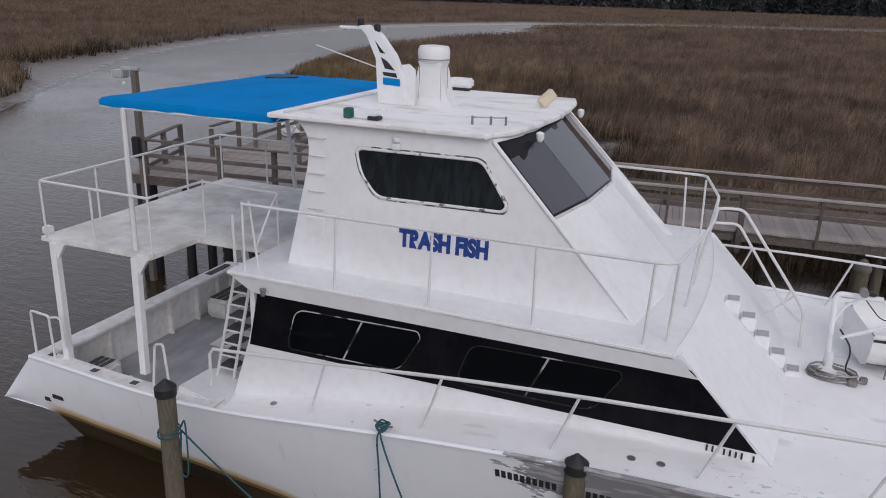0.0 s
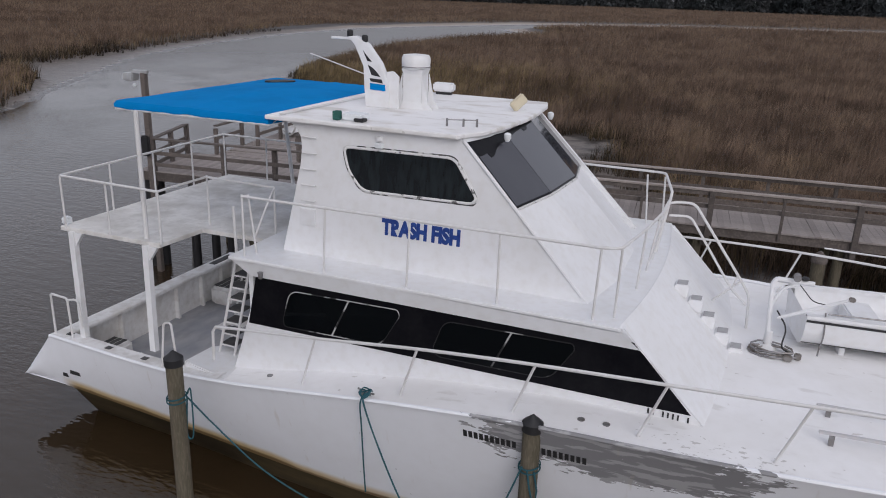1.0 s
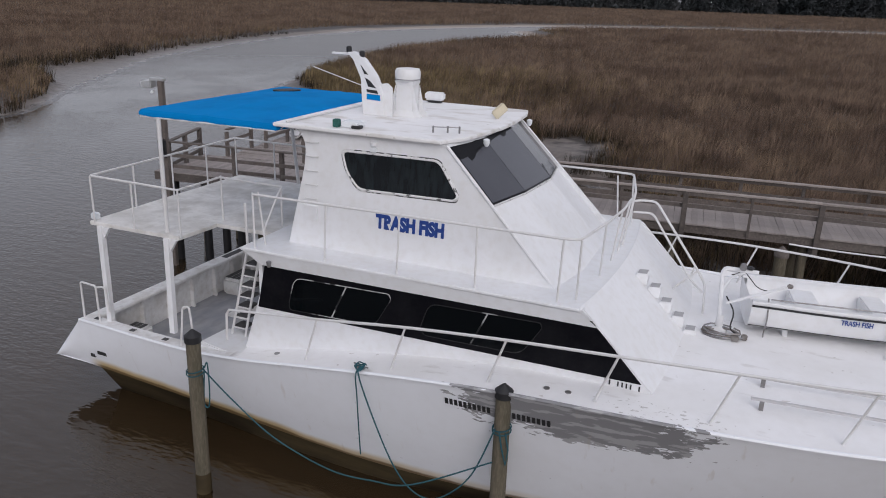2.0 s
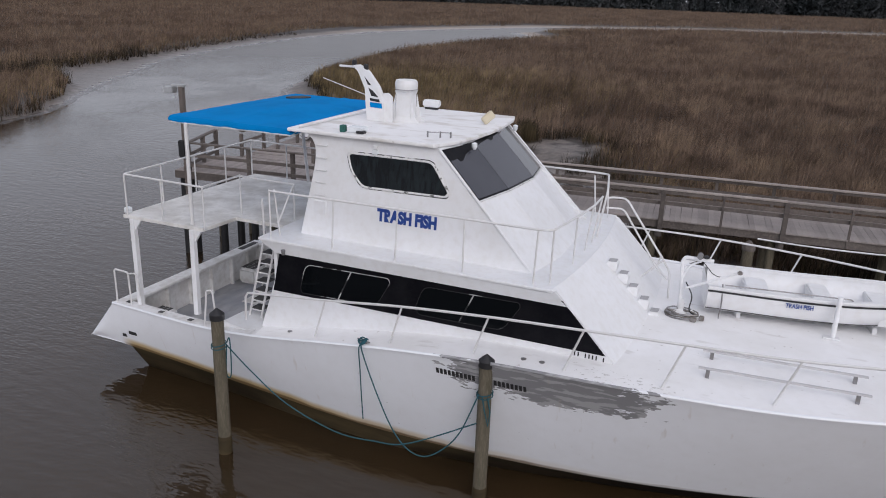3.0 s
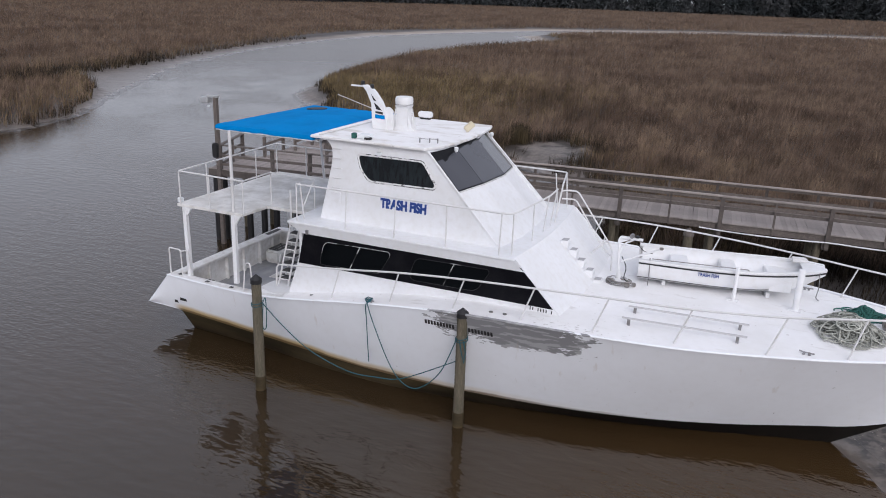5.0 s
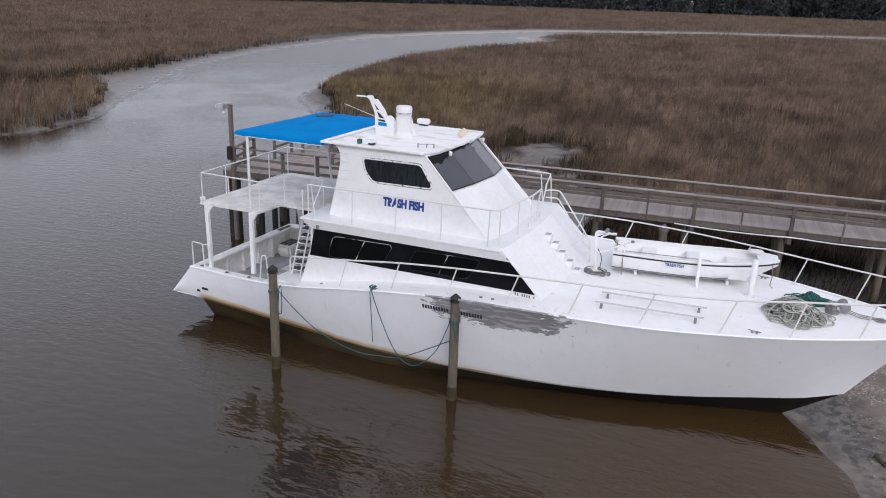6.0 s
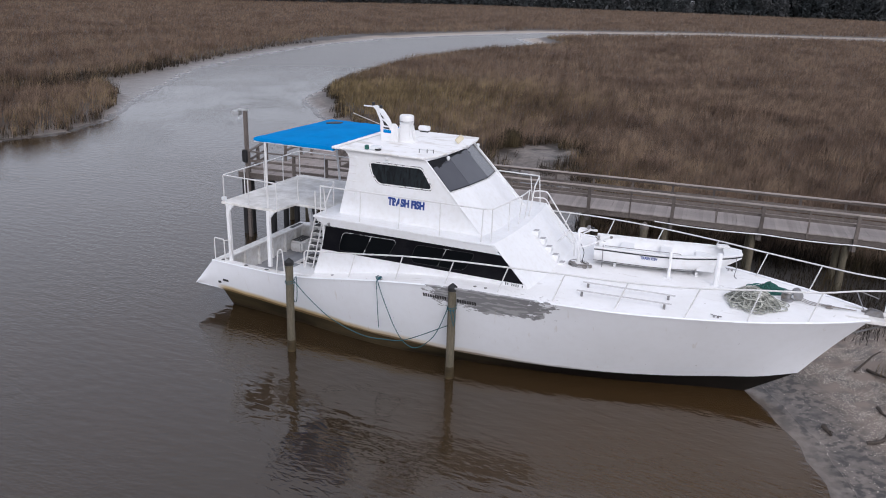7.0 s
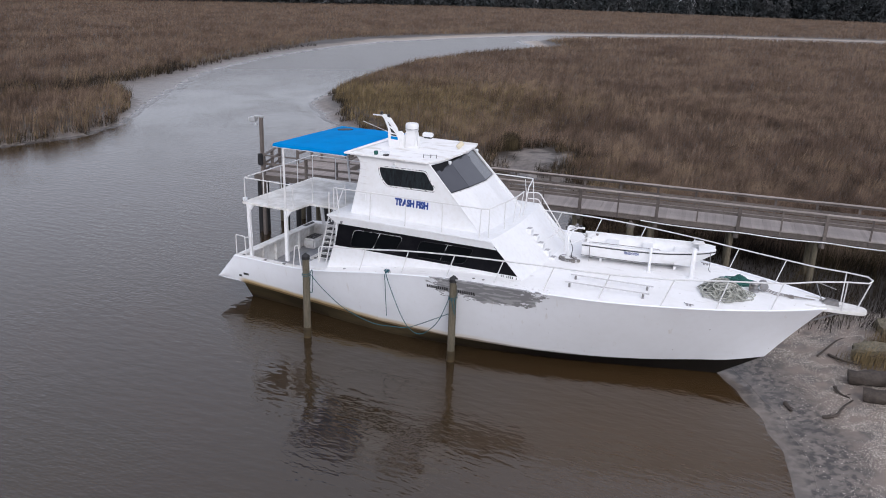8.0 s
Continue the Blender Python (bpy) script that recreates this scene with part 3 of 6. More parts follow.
def hull_row(s, side):
    """One section of the topsides, gunwale to chine; s runs from stern to stem along the gunwale."""
    row = []
    rake = max(0.0, (s - 14.5) / (19.9 - 14.5)) ** 1.5
    for i in range(13):
        t = i / 12
        xb = s - 1.4 * rake
        x = s + (xb - s) * t
        zt = sheer_at(s) if s >= 0 else 0.78 + (sheer_at(0) - 0.78) * (s + 0.88) / 0.88
        zb = min(smooth_table(CHINE_Z, xb), zt)
        yt, yb = half_at(s), smooth_table(CHINE_Y, xb)
        bulge = math.sin(t * math.pi) * (0.05 - 0.16 * rake)
        row.append((x, side * max(0.0, yt + (yb - yt) * t + bulge), zt + (zb - zt) * t))
    return row


def hull_y(x, z):
    """Half breadth of the topsides abaft the raked bow, at that height."""
    t = (sheer_at(x) - z) / (sheer_at(x) - smooth_table(CHINE_Z, x))
    return half_at(x) + (smooth_table(CHINE_Y, x) - half_at(x)) * t + 0.05 * math.sin(t * math.pi)


STATIONS = [-0.88, -0.6, -0.3] + [19.9 * i / 80 for i in range(81)]
for side in (-1, 1):
    part("hull_side", loft([hull_row(s, side) for s in STATIONS]), HULLPAINT, yacht, "white hull side with flaking grey patches", True)
BOTTOM = material("stained_hull_bottom", (0.040, 0.031, 0.018), 0.6, var=(0.115, 0.086, 0.045), scale=1.3, amount=0.6,
                  fine=(0.04, 0.03, 0.02), fine_scale=8, fine_amount=0.4, stretch=(0.4, 1, 2), spec=0.12)
rows = []
for i in range(50):
    s = 0.3 + (18.45 - 0.3) * i / 49
    xw = 0.3 + (17.2 - 0.3) * i / 49
    xk = 0.3 + (16.0 - 0.3) * i / 49
    a, w = smooth_table(CHINE_Y, s), max(0.0, smooth_table(WATER_Y, xw))
    z = smooth_table(CHINE_Z, s)
    rows.append([(s, -a, z), (xw, -w, 0.0), (xk, -0.3 * w, -0.7), (xk, 0.3 * w, -0.7), (xw, w, 0.0), (s, a, z)])
bn, bl, bb = nodes_of(BOTTOM)
bsep = bn.new("ShaderNodeSeparateXYZ")
bl.new(bn.new("ShaderNodeTexCoord").outputs["Object"], bsep.inputs[0])
over(bn, bl, bb, math_node(bn, bl, "MULTIPLY", ramp_node(bn, bl, bsep.outputs[0], 7.5, 12.5), 0.92), (0.010, 0.009, 0.009))
part("hull_bottom", loft(rows), BOTTOM, yacht, "dark slimy hull bottom", True)
bm = bmesh.new()
bm.faces.new([bm.verts.new(p) for p in ((-0.88, -2.5, 0.78), (-0.88, 2.5, 0.78), (0.02, 2.6, 1.77), (0.02, -2.6, 1.77))])
bm.faces.new([bm.verts.new(p) for p in ((0.3, -2.46, 0.74), (0.3, 2.46, 0.74), (-0.88, 2.5, 0.775), (-0.88, -2.5, 0.775))])
part("transom", bm, HULLPAINT, yacht)
bm = bmesh.new()
bm.faces.new([bm.verts.new(p) for p in ((0.3, -2.46, 0.74), (0.3, 2.46, 0.74), (0.3, 2.0, 0.0), (0.3, 0.6, -0.7), (0.3, -0.6, -0.7), (0.3, -2.0, 0.0))])
part("stern_plate", bm, BOTTOM, yacht)

rows = []
for i in range(60):
    x = 4.1 + (19.88 - 4.1) * i / 59
    h_, z = half_at(x) - 0.005, sheer_at(x)
    rows.append([(x, h_ * k / 8, z - 0.02 + 0.06 * (1 - (k / 8) ** 2)) for k in range(-8, 9)])
part("deck", loft(rows), DECKPAINT, yacht, "scuffed white painted deck", True)


def deck_z(x, y):
    return sheer_at(x) - 0.02 + 0.06 * (1 - (y / half_at(x)) ** 2)


for side in (-1, 1):
    pts = [(x, side * (half_at(x) - 0.01), sheer_at(x) + 0.008) for x in [19.9 * i / 90 for i in range(91)]]
    part("toe_rail", tube(bmesh.new(), pts, 0.032, 8), HULLPAINT, yacht, "", True)

# louvred engine vents and small openings in the topsides
for x0 in [8.36 + 0.0745 * i for i in range(10)] + [9.42 + 0.0745 * i for i in range(8)]:
    bm = bmesh.new()
    z = 2.45
    y = -hull_y(x0, z)
    slope = (hull_y(x0, z + 0.05) - hull_y(x0, z - 0.05)) / 0.1
    a, b_ = Vector((x0, y + 0.02, z - 0.055)), Vector((x0, y + 0.02, z + 0.055))
    a.y += slope * 0.055
    b_.y -= slope * 0.055
    beam(bm, a, b_, 0.05, 0.052)
    part("vent_slot", bm, LETTER, yacht)
for x0, z, w in ((0.52, 1.14, 0.26), (0.22, 1.02, 0.14)):
    y = -hull_y(x0, z)
    part("hull_port", box(x0 - w / 2, x0 + w / 2, y - 0.012, y + 0.05, z - 0.05, z + 0.05, 0.015), LETTER, yacht, "dark oblong drain in the hull side")
for x0 in (4.91, 9.8, 10.12):
    y = -(half_at(x0) - 0.42)
    bm = lathe([(0.048, 0.0), (0.048, 0.012), (0.035, 0.016)], 14, at=(x0, y, deck_z(x0, y)))
    part("deck_filler", bm, METALGREY, yacht, "", True)

# cockpit
FL = [(0.1 + 0.42 * i, hull_y(0.1 + 0.42 * i, FLOOR) - 0.12) for i in range(11)]
part("cockpit_floor", prism([(x, -y) for x, y in FL] + [(x, y) for x, y in FL[::-1]], "z", FLOOR - 0.03, FLOOR), COCKPIT, yacht, "scuffed grey blue cockpit floor")
for side in (-1, 1):
    rows = []
    for i in range(13):
        x = 4.1 * i / 12
        h_, z = half_at(x), sheer_at(x)
        rows.append([(x, side * (h_ - 0.02), z + 0.03), (x, side * (h_ - 0.28), z + 0.03), (x, side * (h_ - 0.30), z + 0.01), (x, side * (h_ - 0.30), z - 0.05), (x, side * (h_ - 0.14), z - 0.06), (x, side * (hull_y(x, FLOOR) - 0.11), FLOOR)])
    part("bulwark", loft(rows), STAINED, yacht, "stained white bulwark")
part("transom_bulwark", prism([(0.0, 1.80), (0.30, 1.80), (0.32, 1.78), (0.32, 1.73), (0.16, 1.71), (0.14, FLOOR), (0.03, FLOOR)], "y", -2.50, 2.50), STAINED, yacht)
for y in (-1.9, -1.1, -0.3, 0.5, 1.3, 2.0):
    part("rib", box(0.14, 0.25, y - 0.035, y + 0.035, FLOOR, 1.72, 0.01), STAINED, yacht)
for x in (1.1, 2.0, 2.9, 3.6):
    for side in (-1, 1):
        y = side * (hull_y(x, FLOOR) - 0.14)
        part("rib", box(x - 0.035, x + 0.035, y - 0.06, y + 0.06, FLOOR, sheer_at(x) - 0.05, 0.01), STAINED, yacht)


def slatted_box(x0, x1, y0, y1):
    b_ = part("seat_box", box(x0, x1, y0, y1, FLOOR, 1.38, 0.07), STAINED, yacht, "white moulded seat box", True)
    for k in range(3):
        w = (y1 - y0 - 0.1) if (x1 - x0) < (y1 - y0) else 0
        t = x0 + 0.06 + k * (x1 - x0 - 0.12) / 3
        part("grip_pad", box(t, t + (x1 - x0 - 0.12) / 3 - 0.03, y0 + 0.09, y1 - 0.09, 1.38, 1.392), SLAT, b_)


slatted_box(0.34, 0.82, -2.2, -1.42)
slatted_box(0.28, 0.84, 1.45, 2.32)
for x, y, w in ((0.35, -2.44, 0.12), (1.45, -2.62, 0.12), (2.35, -2.72, 0.12)):
    part("rod_plate", box(x - w / 2, x + w / 2, y - 0.05, y + 0.05, sheer_at(x) + 0.03, sheer_at(x) + 0.042, 0.004), SLAT, yacht)
for y0, y1 in ((1.75, 2.45),):
    part("grip_pad", box(0.08, 0.24, y0, y1, 1.80, 1.812), SLAT, yacht)
part("floor_hatch", box(1.2, 1.75, 0.4, 1.25, FLOOR, FLOOR + 0.012, 0.004), STAINED, yacht, "pale hatch in the cockpit floor")
for k in range(3):
    part("drain", lathe([(0.07, 0), (0.07, 0.006)], 12, at=(1.47, 0.58 + 0.22 * k, FLOOR + 0.012)), LETTER, yacht)

# side step and ladder up to the upper deck
part("side_step", prism([(3.2, -2.74), (4.36, -2.98), (4.36, -1.95), (3.45, -1.95), (3.25, -2.1)], "z", 1.94, 2.065, 0.02), WHITE, yacht)
part("deck_corner", prism([(3.9, -3.04), (4.6, -3.10), (4.6, -2.5), (3.9, -2.5)], "z", 1.98, 2.06), WHITE, yacht)
part("step_riser", box(3.45, 4.2, -2.42, -2.0, FLOOR, 1.94), WHITE, yacht)
ladder = part("ladder", rail([(3.50, -2.2, 2.06), (3.96, -2.2, 3.86), (4.02, -2.3, 4.7)], 0.024), RAILW, yacht, "white tubular ladder with dark treads", True)
part("stringer", rail([(3.80, -2.2, 2.06), (4.24, -2.2, 3.86)], 0.024), RAILW, ladder, "", True)
part("stringer", rail([(3.50, -1.93, 2.06), (3.96, -1.93, 3.86)], 0.018), RAILW, ladder, "", True)
part("stringer", rail([(3.80, -1.93, 2.06), (4.24, -1.93, 3.86)], 0.018), RAILW, ladder, "", True)
for k in range(8):
    z = 2.22 + 0.215 * k
    x = 3.5 + 0.46 * (z - 2.06) / 1.8
    part("tread", box(x, x + 0.28, -2.19, -1.93, z - 0.012, z + 0.012), SLAT, ladder)
    part("tread_frame", rail([(x, -2.2, z - 0.01), (x + 0.28, -2.2, z - 0.01)], 0.014), RAILW, ladder)
part("ladder_hoop", rail([(4.15, -2.35, 3.84), (4.52, -2.4, 3.75), (4.55, -2.4, 3.45), (4.05, -2.3, 2.08)], 0.02, round_=0.25), RAILW, ladder, "", True)

# stern rail, gate rail
part("stern_rail", rail([(0.06, -2.5, 1.8), (0.06, -2.5, 2.58), (0.5, -2.54, 2.58), (0.52, -2.54, 1.8)], 0.02, round_=0.06), RAILW, yacht, "", True)
part("stern_rail", rail([(0.5, -2.54, 2.55), (0.78, -2.56, 2.62), (0.82, -2.56, 2.1)], 0.018), RAILW, yacht, "", True)
part("gate_rail", rail([(2.84, -2.85, 1.93), (2.90, -2.80, 2.70), (3.05, -2.80, 2.74), (3.12, -2.8, 1.95)], 0.02, round_=0.06), RAILW, yacht, "", True)

# ---- lower cabin ----
CAB_Y = 2.55


def rounded(poly, r=0.15, n=5):
    """A closed outline with rounded corners."""
    pts = [Vector((p[0], p[1], 0)) for p in poly]
    k, out = len(pts), []
    for i in range(k):
        a, p, b_ = pts[i - 1], pts[i], pts[(i + 1) % k]
        u, w = a - p, b_ - p
        c = min(r, u.length * 0.45, w.length * 0.45)
        s, e = p + u.normalized() * c, p + w.normalized() * c
        for j in range(n + 1):
            t = j / n
            q = (1 - t) ** 2 * s + 2 * t * (1 - t) * p + t * t * e
            out.append((q.x, q.y))
    return out


for side in (-1, 1):
    y = side * CAB_Y
    poly = [(4.02, 1.9), (4.36, 2.9), (4.62, 3.72), (4.5, 3.95), (10.15, 4.0), (11.42, 2.70), (8, 2.4)]
    part("cabin_side", prism(poly, "y", y, y - side * 0.08), WHITE, yacht)
    band = part("window_band", prism([(4.40, 2.92), (4.57, 3.72), (10.28, 3.84), (11.08, 3.0)], "y", y, y + side * 0.006), BLACK, yacht, "glossy black painted band")
    for outline, tr in (([(5.18, 3.60), (6.98, 3.64), (7.02, 3.55), (6.72, 3.03), (5.06, 2.99), (5.05, 3.12)], 0.95),
                        ([(7.70, 3.62), (9.52, 3.66), (9.55, 3.58), (9.24, 3.08), (7.62, 3.05), (7.54, 3.16)], 0.5)):
        o = rounded(outline, 0.16)
        part("pane", prism(o, "y", y + side * 0.006, y + side * 0.010), DARKGLASS, band)
        part("pane_trim", tube(bmesh.new(), [(p[0], y + side * 0.010, p[1]) for p in o], 0.008, 6, closed=True), THINTRIM if tr > 0.9 else FAINTTRIM, band, "worn thin white outline")
        xm0, xm1 = (5.90, 6.19) if tr > 0.9 else (8.42, 8.68)
        part("mullion", rail([(xm0, y + side * 0.012, outline[4][1] + 0.02), (xm1, y + side * 0.012, outline[0][1] + 0.02)], 0.013), THINTRIM if tr > 0.9 else FAINTTRIM, band)


def bow_out(y):
    """How far the cabin front swells forward between its corners."""
    return 0.20 * (1 - (y / 2.56) ** 2)


ACROSS = [2.56 * k / 8 for k in range(-8, 9)]
part("cabin_front", loft([[(x + bow_out(y), y, z) for y in ACROSS] for x, z in ((10.08, 4.03), (10.76, 3.365), (11.44, 2.70))]), WHITE, yacht, "sloping white cabin front", True)
part("cabin_back", box(4.40, 4.48, -2.5, 2.5, FLOOR, 3.9), WHITE, yacht)
for k in range(9):
    bm = beam(bmesh.new(), (10.56 + 0.062 * k, -2.556, 2.905 - 0.002 * k), (10.56 + 0.062 * k, -2.556, 2.98 - 0.002 * k), 0.01, 0.022)
    if k not in (2, 7):
        part("plate_bar", bm, LETTER, yacht)

# steps on the sloping front
for x, z, y in ((10.61, 3.73, -0.08), (10.84, 3.52, -0.08), (11.05, 3.29, -0.08), (11.28, 3.07, -0.08), (11.50, 2.86, -0.08)):
    st = part("front_step", prism([(x - 0.10, z + 0.125), (x + 0.075, z + 0.135), (x + 0.10, z + 0.115), (x + 0.085, z - 0.06), (x + 0.02, z - 0.06), (x - 0.12, z + 0.07)], "y", y - 0.13, y + 0.13, 0.01), WHITE, yacht, "small white wedge step with a grey pad")
    part("pad", prism([(x - 0.085, z + 0.126), (x + 0.07, z + 0.135), (x + 0.07, z + 0.142), (x - 0.085, z + 0.133)], "y", y - 0.10, y + 0.10), STEPGREY, st)

# upper deck with its brow
part("upper_deck", prism([(4.15, -2.66)] + [(10.10 + bow_out(y), y * 1.023) for y in ACROSS] + [(4.15, 2.66)], "z", 3.965, 4.02, 0.012), WHITE, yacht, "white upper side deck")
for side in (-1, 1):
    brow = [(4.17 + (10.13 - 4.17) * k / 10, side * 2.635, 3.968) for k in range(11)]
    brow_foot = [(4.50 + (10.37 - 4.50) * k / 10, side * 2.572, 3.725 + 0.03 * k / 10) for k in range(11)]
    part("brow", loft([brow, brow_foot]), WHITE, yacht, "sloping white fascia below the upper deck")
part("brow", loft([[(4.17, -2.635, 3.968), (4.17, 2.635, 3.968)], [(4.50, -2.572, 3.725), (4.50, 2.572, 3.725)]]), WHITE, yacht)
part("brow_lamp", lathe([(0.03, -0.1), (0.045, 0.0), (0.02, 0.01)], 12, at=(4.75, -2.68, 3.86)), METALGREY, yacht, "", True)

# ---- pilothouse ----
LO, HI = 2.02, 1.86


def house_y(z):
    return LO - (LO - HI) * (z - 4.0) / 2.02


def house_side(side):
    """Raked side panel with a curved after edge."""
    edge = [(4.72, 4.0), (4.91, 4.9), (5.01, 5.4), (5.03, 5.64), (5.01, 5.80), (4.94, 5.92), (4.84, 6.0), (4.76, 6.03)]
    poly = edge + [(7.59, 6.03), (9.57, 4.0)]
    bm = bmesh.new()
    o = [bm.verts.new((x, side * house_y(z), z)) for x, z in poly]
    i = [bm.verts.new((x, side * (house_y(z) - 0.07), z)) for x, z in poly]
    bm.faces.new(o)
    bm.faces.new(i[::-1])
    for j in range(len(poly)):
        bm.faces.new((o[j], o[(j + 1) % len(poly)], i[(j + 1) % len(poly)], i[j]))
    bmesh.ops.recalc_face_normals(bm, faces=bm.faces[:])
    return bm


def on_side(pts, side, off):
    return [(x, side * (house_y(z) + off), z) for x, z in pts]


def skin(pts_a, pts_b):
    """A closed slab between two like outlines."""
    bm = bmesh.new()
    a, c = [bm.verts.new(p) for p in pts_a], [bm.verts.new(p) for p in pts_b]
    bm.faces.new(a)
    bm.faces.new(c[::-1])
    for j in range(len(a)):
        bm.faces.new((a[j], a[(j + 1) % len(a)], c[(j + 1) % len(a)], c[j]))
    bmesh.ops.recalc_face_normals(bm, faces=bm.faces[:])
    return bm


UW = rounded([(5.74, 5.74), (7.50, 5.76), (7.86, 5.24), (7.80, 5.16), (6.08, 5.13), (5.84, 5.40)], 0.12)
for side in (-1, 1):
    hs = part("house_side", house_side(side), WHITE, yacht)
    part("side_window", skin(on_side(UW, side, 0.006), on_side(UW, side, -0.01)), DIRTYGLASS, hs, "dark smeared side window")
    part("window_trim", tube(bmesh.new(), on_side(UW, side, 0.004), 0.020, 8, closed=True), TRIM, hs, "white trim with flaking edges")
    big = [(6.8 + (x - 6.8) * 1.028, 5.45 + (z - 5.45) * 1.09) for x, z in UW]
    part("window_gasket", tube(bmesh.new(), on_side(big, side, 0.0), 0.010, 6, closed=True), GASKET, hs, "cracked dark sealant")
    fl = part("flood_lamp", box(6.28, 6.40, side * (house_y(5.82) + 0.03) - 0.04, side * (house_y(5.82) + 0.03) + 0.04, 5.78, 5.86, 0.012), LAMPGLASS, hs, "small floodlight")
    part("lamp_base", lathe([(0.055, 0), (0.055, 0.05), (0.03, 0.06)], 12, at=(6.33, side * (house_y(5.9) + 0.02), 5.89)), WHITE, fl, "", True)
    for k, z in enumerate((5.82, 5.58, 5.34, 5.10, 4.86)):
        y = side * (house_y(z) + 0.035)
        part("grab_rung", rail([(5.05, side * house_y(z), z), (5.05, y, z), (5.28, y, z), (5.28, side * house_y(z), z)], 0.009, round_=0.02), RAILW, hs)
    part("vent_box", box(5.03, 5.30, side * (house_y(4.6) - 0.02), side * (house_y(4.6) + 0.03), 4.47, 4.74, 0.008) if side > 0 else box(5.03, 5.30, -(house_y(4.6) + 0.03), -(house_y(4.6) - 0.02), 4.47, 4.74, 0.008), WHITE, hs)
FRONT = [(-1.0, 0.0), (-0.44, 0.20), (0.31, 0.18), (1.0, -0.12)]


def front_x(w, z):
    """How far forward the faceted front stands at a share w of the half breadth."""
    return 9.57 - 0.974 * (z - 4.0) + float(np.interp(w, [f[0] for f in FRONT], [f[1] for f in FRONT]))


part("house_front", loft([[(front_x(w, z), w * house_y(z), z) for w, _ in FRONT] for z in (4.0, 5.0, 6.03)]), WHITE, yacht, "raked white pilothouse front in three facets")
part("house_back", box(5.0, 5.06, -1.85, 1.85, 3.82, 6.0), WHITE, yacht)


def on_front(w, z, off):
    """A point on the facet that holds the share w, pushed out along that facet's normal."""
    k_ = 0 if w < FRONT[1][0] else 1 if w < FRONT[2][0] else 2
    (w0, b0), (w1, b1) = FRONT[k_], FRONT[k_ + 1]
    along_ = Vector((b1 - b0, (w1 - w0) * 1.93, 0))
    up_ = Vector((-0.974, 0, 1))
    return Vector((front_x(w, z), w * house_y(z), z)) + along_.cross(up_).normalized() * off


def facet(w0, w1, low0, low1, high, off, thick):
    """A flat pane on one facet of the front, low0 and low1 its lower corners."""
    e = 0.001
    ring = ((w0 + e, low0), (w1 - e, low1), (w1 - e, high), (w0 + e, high))
    mid = (w0 + w1) / 2
    n_ = on_front(mid, 5.5, 1.0) - on_front(mid, 5.5, 0.0)
    base_ = [Vector((front_x(w, z), w * house_y(z), z)) for w, z in ring]
    return skin([tuple(p + n_ * off) for p in base_], [tuple(p + n_ * (off - thick)) for p in base_])


ws = part("windscreen", facet(-0.985, -0.44, 5.17, 5.17, 5.99, 0.010, 0.02), BLACK, yacht, "dark windscreen surround in three panes")
part("surround", facet(-0.44, 0.31, 5.17, 5.12, 5.99, 0.010, 0.02), BLACK, ws)
part("surround", facet(0.31, 0.985, 5.12, 5.06, 5.99, 0.010, 0.02), BLACK, ws)
for w0, w1, a0, a1 in ((-0.975, -0.442, 5.19, 5.19), (-0.438, 0.308, 5.19, 5.14), (0.312, 0.965, 5.14, 5.08)):
    part("windscreen_pane", facet(w0, w1, a0, a1, 5.96, 0.020, 0.006), SMOKEGLASS, ws, "smoky windscreen pane")
for ring in (((-0.97, 5.80), (-0.97, 5.975), (-0.445, 5.975), (-0.445, 5.90), (-0.62, 5.865), (-0.70, 5.83), (-0.78, 5.77), (-0.84, 5.75), (-0.85, 5.81), (-0.92, 5.80)),
             ((-0.435, 5.905), (-0.435, 5.975), (0.30, 5.975), (0.30, 5.95), (0.12, 5.945), (0.05, 5.90), (-0.02, 5.90), (-0.05, 5.94), (-0.25, 5.93))):
    part("peeling_film", skin([tuple(on_front(w, z, 0.026)) for w, z in ring], [tuple(on_front(w, z, 0.021)) for w, z in ring]), BLACK, ws, "ragged black film along the top")
SILL = [(-0.99, 5.155), (-0.445, 5.155), (-0.435, 5.155), (0.305, 5.105), (0.315, 5.105), (0.99, 5.045)]
part("screen_sill", tube(bmesh.new(), [tuple(on_front(w, z, 0.006)) for w, z in SILL], 0.016, 8), GASKETW, ws, "cracked white sealant along the windscreen foot")
for w in (-1.0, 1.0):
    part("corner_post", rail([tuple(on_front(w, 4.1, 0.0)), tuple(on_front(w, 6.0, 0.0))], 0.028), WHITE, yacht)
roof = part("house_roof", prism([(4.45, -2.0), (7.56, -1.98), (7.78, -1.5), (7.90, -0.7), (7.95, 0), (7.92, 0.8), (7.84, 1.6), (7.72, 2.05), (4.45, 2.05)], "z", 6.04, 6.105, 0.012), DECKPAINT, yacht, "white roof with scuffed paint", True)
part("visor", loft([[(7.62, -1.9, 6.035), (7.80, -0.85, 6.035), (7.80, 0.6, 6.035), (7.62, 1.9, 6.035)], [(7.66, -1.85, 5.955), (7.86, -0.85, 5.955), (7.86, 0.6, 5.955), (7.66, 1.85, 5.955)]]), WHITE, yacht)
for x, y in ((7.98, -1.05), (7.97, 1.35)):
    part("bow_lamp", lathe([(0.03, -0.07), (0.055, -0.02), (0.055, 0.04), (0.02, 0.06)], 12, at=(x, y, 5.98)), LAMPGLASS, yacht, "small white lamp below the roof edge", True)

